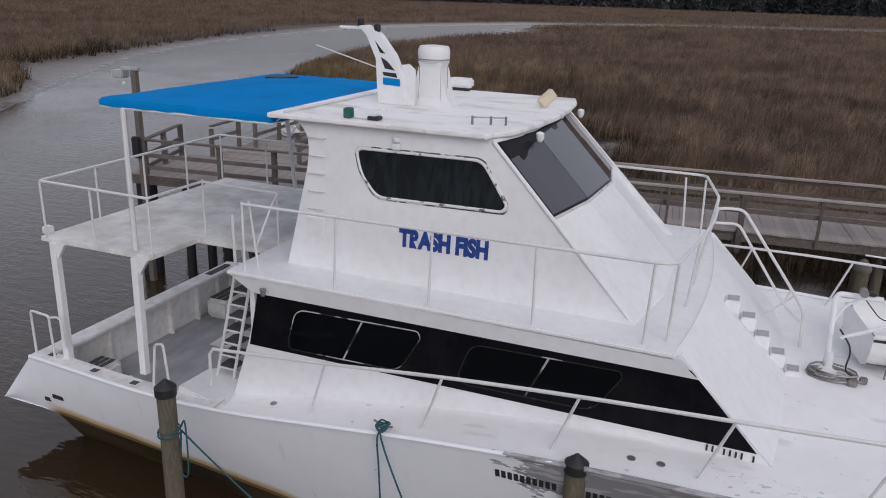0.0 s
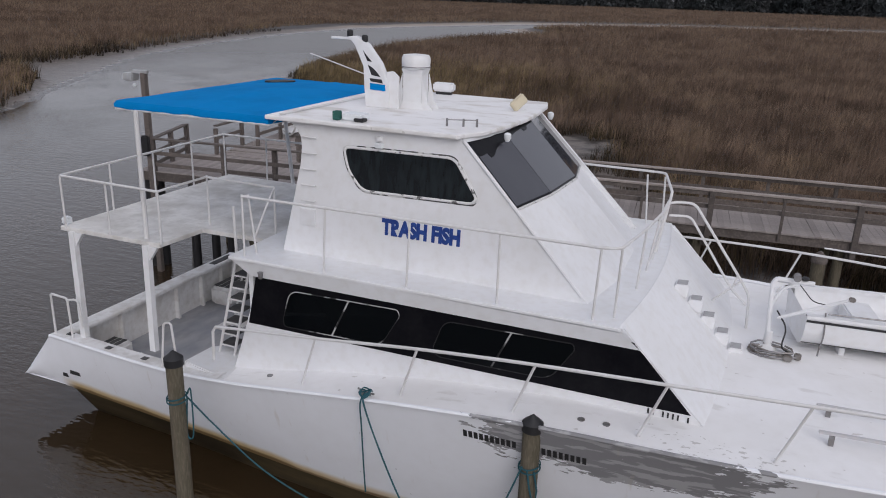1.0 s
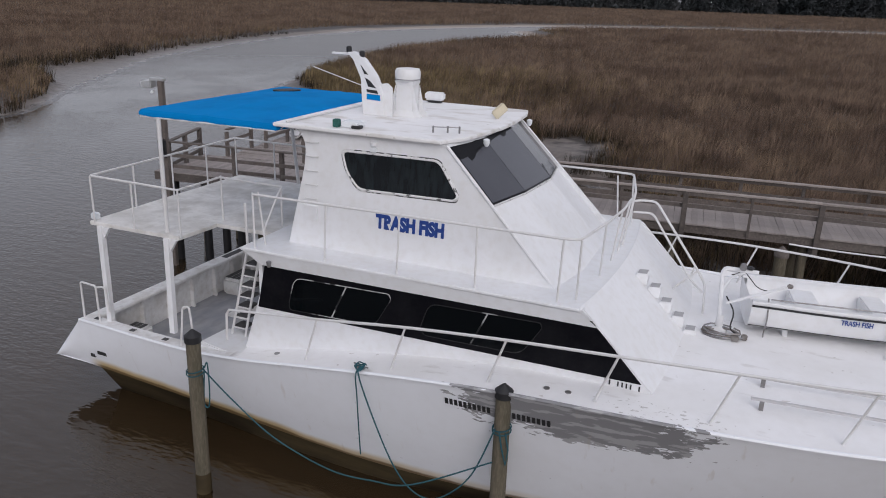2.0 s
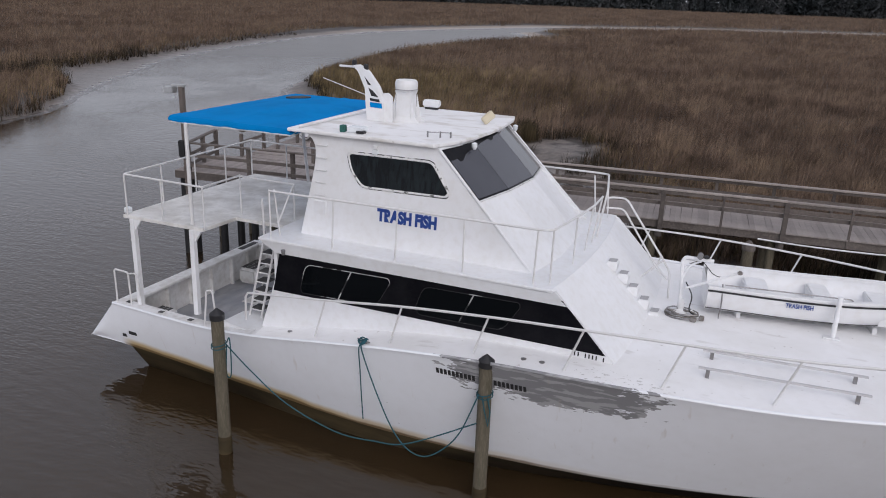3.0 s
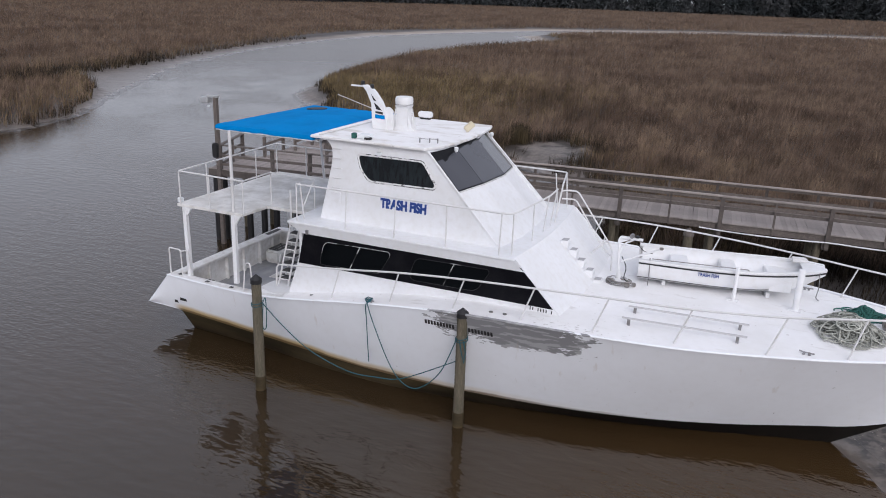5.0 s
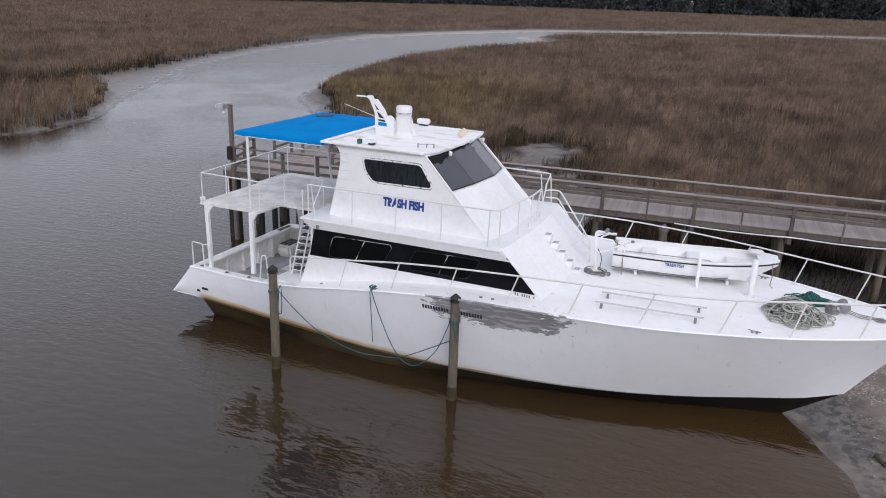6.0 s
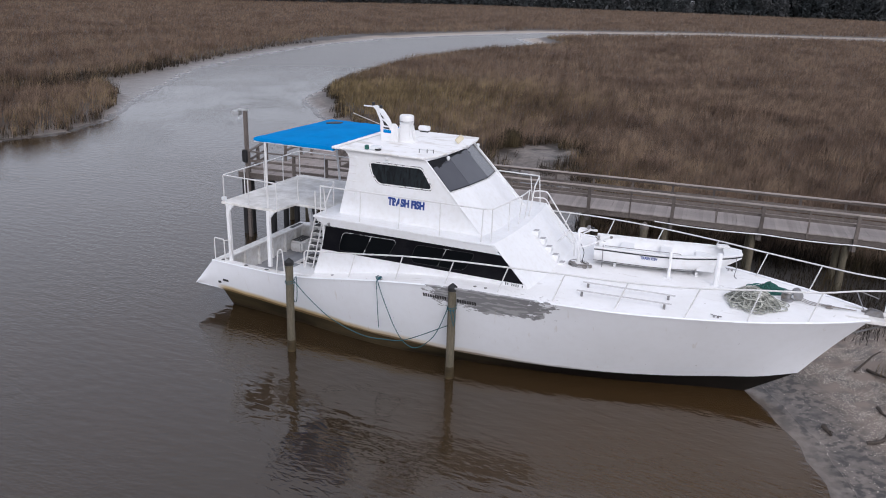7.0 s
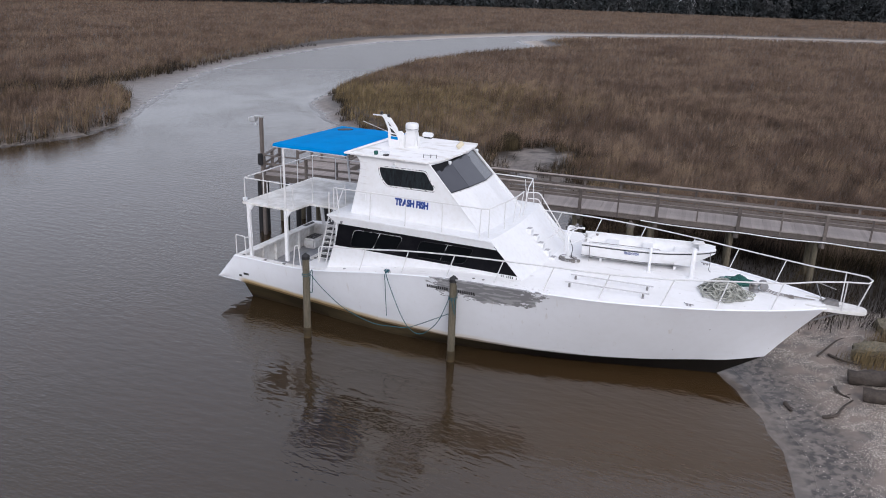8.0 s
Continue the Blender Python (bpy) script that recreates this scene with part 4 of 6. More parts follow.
# radar mast, radar and roof fittings
arch = part("radar_arch", prism([(5.28, 6.1), (5.72, 6.1), (5.70, 6.5), (5.55, 6.82), (5.32, 7.10), (5.10, 7.22), (4.95, 7.20), (5.08, 7.08), (5.24, 6.75), (5.26, 6.4)], "y", -0.36, -0.24, 0.012), WHITE, yacht, "curved white radar mast with dark cut-outs", True)
for a in ([(5.24, 7.0), (5.33, 6.90), (5.40, 6.83), (5.32, 6.84)], [(5.33, 6.78), (5.44, 6.72), (5.56, 6.60), (5.40, 6.62)], [(5.36, 6.57), (5.58, 6.56), (5.60, 6.50), (5.38, 6.52)]):
    part("cut_out", prism(a, "y", -0.368, -0.358), LETTER, arch)
part("decal", prism([(5.37, 6.49), (5.64, 6.48), (5.65, 6.38), (5.37, 6.39)], "y", -0.368, -0.360), BLUE, arch, "bright blue decal stripe")
part("mast_arm", box(4.62, 5.15, -0.33, -0.27, 7.15, 7.19, 0.01), WHITE, arch)
for x in (4.97, 5.24):
    part("masthead_lamp", lathe([(0.035, 0), (0.05, 0.02), (0.05, 0.10), (0.03, 0.12)], 12, at=(x, -0.3, 7.19 if x < 5.1 else 7.12)), BLACKRUBBER, arch, "black masthead lamp", True)
part("mast_web", prism([(5.62, 6.1), (5.86, 6.1), (5.86, 6.62), (5.76, 6.70), (5.64, 6.68)], "y", -0.32, -0.27, 0.01), WHITE, arch)
part("whip_aerial", rail([(5.24, -0.3, 6.62), (4.15, -0.2, 6.88)], 0.009), RAILW, arch)
ped = part("radar_pedestal", loft([[(6.02 + sx_ * w, sy_ * w, z) for sx_, sy_ in ((-1, -0.8), (1, -0.8), (1, 0.8), (-1, 0.8))] for z, w in ((6.10, 0.20), (6.22, 0.17), (6.66, 0.165), (6.74, 0.19))], True, True), WHITE, yacht, "white boxed radar pedestal with fins")
for x0, x1 in ((5.84, 5.62), (6.20, 6.40)):
    for y in (-0.13, 0.13):
        part("fin", prism([(x0, 6.10), (x1, 6.10), ((x0 + x1) / 2, 6.22), (x0, 6.66)], "y", y - 0.012, y + 0.012), WHITE, ped)
part("radar_dome", lathe([(0.17, 6.72), (0.225, 6.755), (0.235, 6.84), (0.235, 6.90), (0.21, 6.955), (0.08, 6.97)], 32, at=(6.02, 0, 0)), WHITE, ped, "white radar dome", True)
part("dome_seam", lathe([(0.2365, 6.765), (0.239, 6.772), (0.2365, 6.779)], 32, at=(6.02, 0, 0)), METALGREY, ped, "", True)
part("roof_box", box(5.55, 5.95, 1.78, 1.98, 6.16, 6.32, 0.03), WHITE, roof, "white horn box on the roof", True)
part("box_foot", box(5.6, 5.9, 1.84, 1.92, 6.1, 6.17), BLACKRUBBER, roof)
handle = part("roof_handle", rail([(7.16, -1.38, 6.20), (7.56, -1.22, 6.20)], 0.009), METALGREY, roof, "worn metal horn bracket")
for x, y in ((7.16, -1.38), (7.38, -1.29), (7.56, -1.22)):
    part("bracket", box(x - 0.014, x + 0.014, y - 0.012, y + 0.012, 6.1, 6.22, 0.004), METALGREY, handle)
lampb = part("search_lamp", box(-0.085, 0.085, -0.05, 0.05, 0.0, 0.28, 0.02), YELLOWED, roof, "yellowed plastic spotlight cover", True)
lampb.matrix_local = pose(7.50, 0.62, 6.15, 0, 48, 35)
part("nav_block", box(5.54, 5.64, -1.86, -1.74, 6.11, 6.24, 0.01), ROPE_GREEN, roof, "dark green running light")
part("nav_block", box(5.88, 6.04, -1.84, -1.70, 6.11, 6.16, 0.01), BLACKRUBBER, roof)
part("nav_cover", box(5.66, 5.98, -1.80, -1.52, 6.11, 6.21, 0.015), LAMPGLASS, roof, "clear plastic cover")

# ---- flybridge platform and canopy ----
part("platform", prism([(0.26, -2.28), (2.44, -2.25), (2.50, -1.24), (4.98, -1.20), (4.98, 2.35), (0.3, 2.35)], "z", 3.74, 3.82, 0.01), DIRTYDECK, yacht, "weathered white upper platform with grey stains")
for (x0, y0, z0), (x1, y1) in (((0.69, -2.42, 1.80), (0.52, -2.26)), ((2.28, -2.41, 1.90), (2.16, -2.25)), ((0.69, 2.42, 1.80), (0.52, 2.26)), ((2.28, 2.5, 1.90), (2.16, 2.25))):
    po = part("platform_post", beam(bmesh.new(), (x0, y0, z0), (x1, y1, 3.75), 0.10, 0.115), WHITE, yacht)
    part("knee", prism([(x1 + 0.06, 3.74), (x1 + 0.24, 3.74), (x1 + 0.075, 3.5)], "y", y1 - 0.03, y1 + 0.03), WHITE, po)
    part("scupper", box(x1 - 0.09, x1 - 0.068, y1 - 0.03, y1 + 0.03, 3.58, 3.66), LETTER, po)
PR = [(3.93, -1.08, 4.72), (2.50, -1.06, 4.72), (2.50, -2.26, 4.72), (0.40, -2.28, 4.74), (0.26, 2.30, 4.74), (4.6, 2.30, 4.74)]
part("platform_rail", rail(PR, 0.022, round_=0.05), RAILW, yacht, "white painted platform rail", True)
for x, y in ((3.93, -1.08), (2.45, -0.98), (2.50, -2.26), (1.39, -2.26), (0.40, -2.28), (0.36, -1.14), (0.32, 0.02), (0.29, 1.18), (0.26, 2.30), (1.39, 2.30), (3.2, 2.30), (4.5, 2.3)):
    part("rail_post", rail([(x, y, 3.81), (x, y, 4.73)], 0.018), RAILW, yacht)
part("hand_loop", rail([(3.90, -1.62, 4.0), (4.0, -1.3, 4.62), (3.97, -1.12, 4.72)], 0.018, round_=0.2), RAILW, yacht, "", True)
for y in (-2.12, 2.32):
    part("canopy_post", rail([(2.05, y, 3.81), (1.93, y * 0.93, 5.95)], 0.042), RAILW, yacht, "", True)


def canopy():
    """Canvas with a low crown, small wrinkles and a turned-down skirt."""
    nx, ny = 36, 44
    rows = []
    for i in range(-2, nx + 3):
        row = []
        for j in range(-2, ny + 3):
            u, w = min(max(i / nx, 0), 1), min(max(j / ny, 0), 1)
            x, y = 1.52 + 2.95 * u + 0.10 * w, -1.95 + 4.4 * w
            drop = 0.055 * max(0, -i, i - nx, -j, j - ny)
            zz = 6.07 + 0.085 * math.sin(math.pi * u) * math.sin(math.pi * w) - drop
            zz += 0.010 * noise.noise(Vector((x * 1.4, y * 1.4, 0))) + 0.006 * noise.noise(Vector((x * 5, y * 2, 3)))
            zz += 0.012 * math.exp(-((u - 0.5) / 0.03) ** 2)
            if drop:
                zz += 0.014 * noise.noise(Vector((x * 3, y * 3, 9)))
            out = (0.03 + 0.025 * noise.noise(Vector((x * 4, y * 4, 5)))) if drop else 0
            row.append((x + (out if i > nx else -out if i < 0 else 0), y + (out if j > ny else -out if j < 0 else 0), zz))
        rows.append(row)
    return loft(rows)


cv = part("canopy", canopy(), BLUE, yacht, "bright blue canvas canopy with a dark hole", True)
part("canopy_hole", prism(rounded([(2.0, 1.42), (2.25, 1.36), (2.5, 1.62), (2.52, 1.88), (2.25, 1.90), (2.06, 1.70)], 0.12), "z", 6.06, 6.128), LETTER, cv)
FR = [(1.5, -1.96, 5.94), (4.48, -1.96, 5.95), (4.6, 2.45, 5.96), (1.6, 2.45, 5.94)]
for a, c in zip(FR, FR[1:] + FR[:1]):
    part("canopy_frame", rail([a, c], 0.018), RAILW, cv)
for k in range(9):
    y = -1.85 + 0.47 * k
    part("lashing", rail([(4.50 + 0.025 * k, y, 5.97), (4.72 + 0.01 * k, y + 0.02, 6.12)], 0.007), RAILW, cv)
part("lacing_bar", rail([(4.70, -1.95, 6.13), (4.85, 2.0, 6.13)], 0.018), RAILW, cv)
part("platform_lamp", box(0.2, 0.34, -2.2, -2.06, 3.82, 3.95, 0.02), LAMPGLASS, yacht)

# ---- upper deck rail ----
UR = [(4.36, -2.52, 4.95), (9.78, -2.50, 5.0), (9.98, -2.42, 5.0), (10.13, -1.4, 5.0), (10.22, -0.45, 5.0), (10.22, 0.2, 5.02)]
UR2 = [(10.21, 0.28, 4.75), (10.2, 0.75, 5.04), (9.93, 2.08, 5.05), (9.6, 2.1, 5.05), (4.36, 2.5, 4.95)]
part("upper_rail", rail(UR, 0.022), RAILW, yacht, "white painted upper deck rail", True)
part("upper_rail", rail([(10.06, 0.75, 4.0), (10.18, 0.75, 4.88)] + UR2[1:], 0.022), RAILW, yacht, "", True)
for (x, y), top in (((4.38, -2.55), (4.36, -2.52)), ((4.46, -2.35), (4.42, -2.45)), ((5.78, -2.56), (5.79, -2.51)), ((7.11, -2.56), (7.12, -2.5)), ((8.44, -2.55), (8.42, -2.5)),
                    ((9.72, -2.5), (9.75, -2.5)), ((9.96, -2.3), (9.99, -2.4)), ((10.05, -1.1), (10.13, -1.38)), ((10.06, -0.25), (10.2, -0.45)), ((10.06, 0.32), (10.21, 0.2)),
                    ((9.95, 2.3), (9.93, 2.08)), ((9.66, 2.36), (9.62, 2.1)), ((8.2, 2.5), (8.2, 2.2)), ((6.5, 2.55), (6.5, 2.33))):
    part("rail_post", rail([(x, y, 4.0), (top[0], top[1], 4.98)], 0.017), RAILW, yacht)
part("stair_rail", rail([(10.19, 0.75, 4.86), (10.30, 0.88, 4.86), (10.56, 0.92, 4.86), (11.42, 0.92, 3.70), (11.58, 0.9, 3.46), (11.62, 0.85, 2.74)], 0.022, round_=0.1), RAILW, yacht, "white tubular stair handrail", True)
part("stair_rail", rail([(10.2, 0.75, 4.66), (10.52, 0.92, 4.64), (11.30, 0.92, 3.52), (11.55, 0.9, 3.30)], 0.020, round_=0.1), RAILW, yacht, "", True)
part("stair_brace", rail([(11.42, 0.92, 3.68), (10.95, 0.92, 3.2)], 0.015), RAILW, yacht)
part("stair_brace", rail([(11.36, 0.92, 3.76), (11.30, 0.92, 3.52)], 0.015), RAILW, yacht)

# ---- lower deck rail ----
for side in (-1, 1):
    tops = [(4.0, 2.86, 2.89), (5.9, 3.02, 3.16), (7.57, 3.16, 3.42), (9.2, 3.18, 3.57), (10.8, 3.13, 3.65), (12.36, 3.0, 3.69), (14.0, 2.76, 3.69), (15.76, 2.28, 3.70), (17.2, 1.70, 3.73), (18.65, 1.16, 3.76), (19.5, 0.72, 3.82), (20.3, 0.46, 3.88)]
    line = [(x, side * y, z) for x, y, z in tops]
    fine = []
    for i in range(60):
        x = 4.0 + 16.3 * i / 59
        fine.append((x, side * smooth_table([(p[0], p[1]) for p in tops], x), smooth_table([(p[0], p[2]) for p in tops], x)))
    ends = [(3.92, side * 2.86, 2.3), (3.94, side * 2.86, 2.8)] if side < 0 else []
    part("deck_rail", tube(bmesh.new(), ends + fine + ([(20.85, side * 0.3, 3.89), (20.97, 0, 3.89)]), 0.023, 8), RAILW, yacht, "long white painted deck rail", True)
    for i, (x, y, z) in enumerate(tops[1:]):
        fx = x - 0.28 if x < 17 else x - 0.22 if x < 19 else x
        fy = half_at(fx) - (0.30 if x < 15 else 0.14) if x < 20 else 0.36
        if i in (9,):
            continue
        part("rail_post", rail([(fx, side * fy, sheer_at(min(fx, 19.9)) - 0.01), (x, side * y, z)], 0.018), RAILW, yacht)
part("bow_post", rail([(20.72, 0.0, 2.98), (20.95, 0.0, 3.88)], 0.02), RAILW, yacht)
# bow pulpit with anchor roller
part("pulpit", prism(rounded([(19.3, -0.5), (20.6, -0.34), (20.98, -0.2), (20.98, 0.2), (20.6, 0.34), (19.3, 0.5)], 0.15), "z", 2.86, 2.97, 0.02), DIRTYDECK, yacht, "weathered white bow pulpit plank", True)
part("bobstay", rail([(20.5, 0, 2.86), (19.3, 0, 2.2)], 0.03), METALGREY, yacht)
for y in (-0.09, 0.09):
    part("roller_cheek", prism([(19.75, 2.97), (20.25, 2.97), (20.2, 3.1), (19.9, 3.14)], "y", y - 0.01, y + 0.01), METALGREY, yacht)
part("anchor_shank", beam(bmesh.new(), (19.7, 0.0, 3.05), (20.95, 0.02, 2.84), 0.035, 0.05), METALGREY, yacht, "grey anchor in the bow roller")
part("anchor_stock", rail([(19.75, -0.1, 3.1), (19.55, 0.55, 3.42), (20.15, 0.75, 3.2)], 0.015), METALGREY, yacht)
# windlass, cleats
wl_ = part("windlass", lathe([(0.16, 0), (0.16, 0.05), (0.09, 0.09), (0.09, 0.2), (0.14, 0.24), (0.12, 0.28)], 18, at=(17.88, 0.05, deck_z(17.88, 0))), METALGREY, yacht, "weathered grey windlass", True)
part("windlass_drum", lathe([(0.13, -0.16), (0.09, -0.08), (0.09, 0.08), (0.13, 0.16)], 16), METALGREY, wl_, "", True).matrix_local = pose(18.12, 0.25, 3.12, 90, 0, 10)
part("windlass_motor", box(17.72, 17.95, -0.02, 0.3, 2.95, 3.14, 0.03), CHAIN, wl_)
part("chain_stopper", box(18.84, 19.02, -0.12, 0.02, 2.95, 3.06, 0.03), CHAIN, yacht)
for y in (-0.12, 0.0, 0.12):
    part("anchor_chain", rail([(18.1, 0.15 + y, 3.06), (18.5, 0.05 + y, 2.985), (18.95, -0.05 + y * 0.4, 3.03), (19.6, 0, 3.02)], 0.011), CHAIN, yacht)
for x, y in ((16.22, -2.02), (12.6, 2.6), (6.8, -3.16), (16.22, 2.02)):
    z = deck_z(x, y)
    c = part("cleat", tube(bmesh.new(), [(x - 0.14, y + 0.03, z + 0.06), (x - 0.07, y + 0.012, z + 0.05), (x + 0.07, y - 0.012, z + 0.05), (x + 0.14, y - 0.03, z + 0.06)], 0.014, 8), METALGREY, yacht, "grey metal mooring cleat", True)
    for dx in (-0.05, 0.05):
        part("horn_foot", lathe([(0.03, 0), (0.018, 0.06)], 10, at=(x + dx, y, z)), METALGREY, c)
# foot rails on the foredeck
GREYRAIL = material("worn_grey_rail_paint", (0.50, 0.49, 0.50), 0.5, var=(0.62, 0.62, 0.61), scale=3, amount=0.5)
for y0, y1 in ((-1.62, -1.42), (-2.33, -2.10)):
    fr = part("foredeck_rail", beam(bmesh.new(), (12.55, y0, 3.05), (15.08, y1, 3.05), 0.045, 0.03), GREYRAIL, yacht, "low worn grey foredeck rail")
    for t in (0.06, 0.93):
        x, y = 12.55 + 2.53 * t, y0 + (y1 - y0) * t
        part("foot", box(x - 0.03, x + 0.03, y - 0.025, y + 0.025, deck_z(x, y) - 0.01, 3.03), METALGREY, fr)
# davit beside the skiff
dv = part("davit", rail([(11.93, 0.2, 2.9), (11.86, 0.2, 3.98), (11.9, 0.2, 4.06), (12.42, 0.2, 4.06)], 0.037, 10, 0.08), WHITE, yacht, "white davit post with a winch", True)
part("davit_base", lathe([(0.14, 0.0), (0.14, 0.04), (0.07, 0.09), (0.055, 0.3)], 18, at=(11.93, 0.2, deck_z(11.9, 0.2))), WHITE, dv, "", True)
rngd = random.Random(8)
for k in range(7):
    a0, rr = rngd.uniform(0, 6.28), rngd.uniform(0.16, 0.30)
    pts = [(12.02 + rr * 1.2 * math.cos(a0 + 0.55 * i), 0.02 + rr * 0.7 * math.sin(a0 + 0.55 * i), 2.955 + 0.012 * k + 0.02 * math.sin(i)) for i in range(9)]
    part("davit_hose", tube(bmesh.new(), pts, 0.014, 6), CHAIN if k % 2 else METALGREY, dv, "loose hoses and chain round the davit foot", True)
for x, y, w in ((12.22, -0.16, 0.06), (12.36, -0.04, 0.05), (11.72, 0.02, 0.05)):
    part("davit_fitting", box(x - w, x + w, y - w * 0.7, y + w * 0.7, 2.93, 3.03, 0.015), CHAIN, dv)
part("davit_brace", rail([(11.86, 0.2, 3.55), (12.0, 0.2, 3.92), (12.2, 0.2, 4.03)], 0.022, round_=0.15), WHITE, dv, "", True)
part("davit_gusset", prism([(11.86, 3.9), (12.1, 4.02), (11.9, 4.02)], "y", 0.17, 0.23), WHITE, dv)
part("winch", lathe([(0.055, -0.06), (0.035, -0.025), (0.035, 0.025), (0.055, 0.06)], 14), METALGREY, dv, "grey hand winch", True).matrix_local = pose(12.17, 0.12, 4.15, 90, 0, 0)
part("winch_gear", lathe([(0.05, 0), (0.06, 0.03), (0.03, 0.05)], 12, at=(12.28, 0.2, 4.1)), BLACKRUBBER, dv, "", True)
part("davit_boom", rail([(12.0, 0.05, 3.50), (12.9, -0.05, 4.0)], 0.026), WHITE, dv)
part("boom_tip", box(12.86, 12.95, -0.085, -0.015, 3.965, 4.03, 0.015), CHAIN, dv)
part("davit_cable", rail([(12.2, 0.2, 4.05), (12.45, 0.3, 3.75), (12.65, 0.4, 3.7)], 0.008), LETTER, dv)
part("davit_hose", rail([(11.98, 0.1, 3.6), (12.15, -0.05, 3.4), (12.1, -0.1, 3.1), (12.25, 0.1, 2.95)], 0.012), LETTER, dv)


# ---- lettering ----
def lettering(name, text, size, mat, m, parent, width, bold=0.0):
    cu = bpy.data.curves.new(name, "FONT")
    cu.body, cu.size, cu.align_x, cu.extrude, cu.offset = text, size, "CENTER", 0.004, bold
    tmp = new("tmp", cu)
    dg = bpy.context.evaluated_depsgraph_get()
    me = bpy.data.meshes.new_from_object(tmp.evaluated_get(dg))
    bpy.data.objects.remove(tmp)
    xs = [v.co.x for v in me.vertices]
    s = width / (max(xs) - min(xs))
    for v in me.vertices:
        v.co.x *= s
    me.name = name
    me.materials.clear()
    me.materials.append(mat)
    ob = new(name, me)
    ob.parent = parent
    ob.matrix_local = m
    return ob


tilt = math.degrees(math.atan((LO - HI) / 2.02))
lettering("name_lettering", "TRASH FISH", 0.31, NAVY, pose(7.05, -(house_y(4.54) + 0.005), 4.54, 90 - tilt, 0, 0), yacht, 1.24, 0.018)


# ---- skiff on the foredeck ----
def skiff_row(x, side, inset=0.0, lift=0.0):
    hb = smooth_table([(0, 0.70), (1.2, 0.74), (2.6, 0.72), (3.4, 0.60), (3.95, 0.42), (4.28, 0.20)], x) - inset
    sh = smooth_table([(0, 0.56), (2.2, 0.55), (4.28, 0.66)], x)
    lo = max(0.0, smooth_table([(0, 0.02), (2.4, 0.02), (3.5, 0.14), (4.28, 0.50)], x)) + lift
    return [(x, side * hb, sh), (x, side * (hb - 0.02), sh * 0.6 + lo * 0.4), (x, side * max(0.02, hb - 0.10), lo + 0.12), (x, side * max(0.0, hb * 0.62), lo + 0.02), (x, 0, lo)]


SK = BOAT @ pose(12.28, 0.80, 3.0, 0, 0, 9.5)
skiff = thing("skiff", "open white skiff with a black gunwale stripe on the deck", "boat", SK)
sts = [4.28 * i / 22 for i in range(23)]
hullrows = [skiff_row(x, -1) + skiff_row(x, 1)[::-1][1:] for x in sts]
part("hull", loft(hullrows), WHITE, skiff, "", True)
bm = bmesh.new()
bm.faces.new([bm.verts.new(p) for p in hullrows[0]])
part("transom", bm, WHITE, skiff)
bm = bmesh.new()
bm.faces.new([bm.verts.new(p) for p in hullrows[-1]])
part("stem_plate", bm, WHITE, skiff)
inn = [skiff_row(x, -1, 0.09, 0.14) + skiff_row(x, 1, 0.09, 0.14)[::-1][1:] for x in [0.08 + 3.9 * i / 18 for i in range(19)]]
part("liner", loft(inn), WHITE, skiff, "", True)
for side in (-1, 1):
    part("gunwale", loft([[(x, side * a, z - 0.03), (x, side * (a + 0.012), z), (x, side * (a + 0.008), z + 0.035), (x, side * (a - 0.10), z + 0.035), (x, side * (a - 0.10), z - 0.02)] for x, a, z in [(x, abs(skiff_row(x, 1)[0][1]), skiff_row(x, 1)[0][2]) for x in sts]]), WHITE, skiff, "", True)
    part("stripe", loft([[(x, side * (a + 0.006), z - 0.07), (x, side * (a + 0.013), z - 0.03)] for x, a, z in [(x, abs(skiff_row(x, 1)[0][1]), skiff_row(x, 1)[0][2]) for x in sts]]), LETTER, skiff, "black stripe below the gunwale")
part("bow_deck", loft([[(x, s * abs(skiff_row(x, 1, 0.02)[0][1]), skiff_row(x, 1)[0][2] + 0.02) for s in (-1, -0.5, 0, 0.5, 1)] for x in (3.75, 3.95, 4.1, 4.27)]), WHITE, skiff)
for x, w, hgt in ((0.75, 0.42, 0.46), (1.95, 0.36, 0.44), (3.0, 0.5, 0.42)):
    part("thwart", box(x, x + w, -0.6, 0.6 if x > 0.8 else 0.5, 0.14, hgt, 0.02), WHITE, skiff, "white moulded bench seat")
part("side_bar", rail([(0.3, -0.62, 0.62), (2.5, -0.64, 0.62), (2.55, -0.64, 0.55)], 0.013), METALGREY, skiff)
part("strap", rail([(0.25, -0.66, 0.65), (0.27, -0.73, 0.3), (0.27, -0.6, 0.02), (0.27, -0.6, -0.08)], 0.012), METALGREY, skiff)
part("strap", rail([(4.1, -0.32, 0.66), (4.14, -0.36, 0.3), (4.12, -0.3, 0.0), (4.2, -0.3, -0.06)], 0.012), METALGREY, skiff)
for x in (0.6, 3.0):
    part("chock", box(x, x + 0.08, -0.45, 0.45, -0.1, 0.05, 0.01), WHITE, skiff)
# thin dark strip standing in for the shadow line low on the hull
for side in (-1, 1):
    part("rub_strake", loft([[(x, side * (p[2][1] + 0.012), p[2][2] - 0.02), (x, side * (p[2][1] + 0.012), p[2][2])] for x, p in [(x, skiff_row(x, 1)) for x in sts[:17]]]), SLAT, skiff)
part("bow_cushion", box(3.55, 3.95, 0.25, 0.5, 0.63, 0.74, 0.04), RAILW, skiff)
lettering("name_lettering", "TRASH FISH", 0.12, NAVY, pose(1.62, -0.757, 0.37, 88, 0, 0), skiff, 0.48, 0.002)
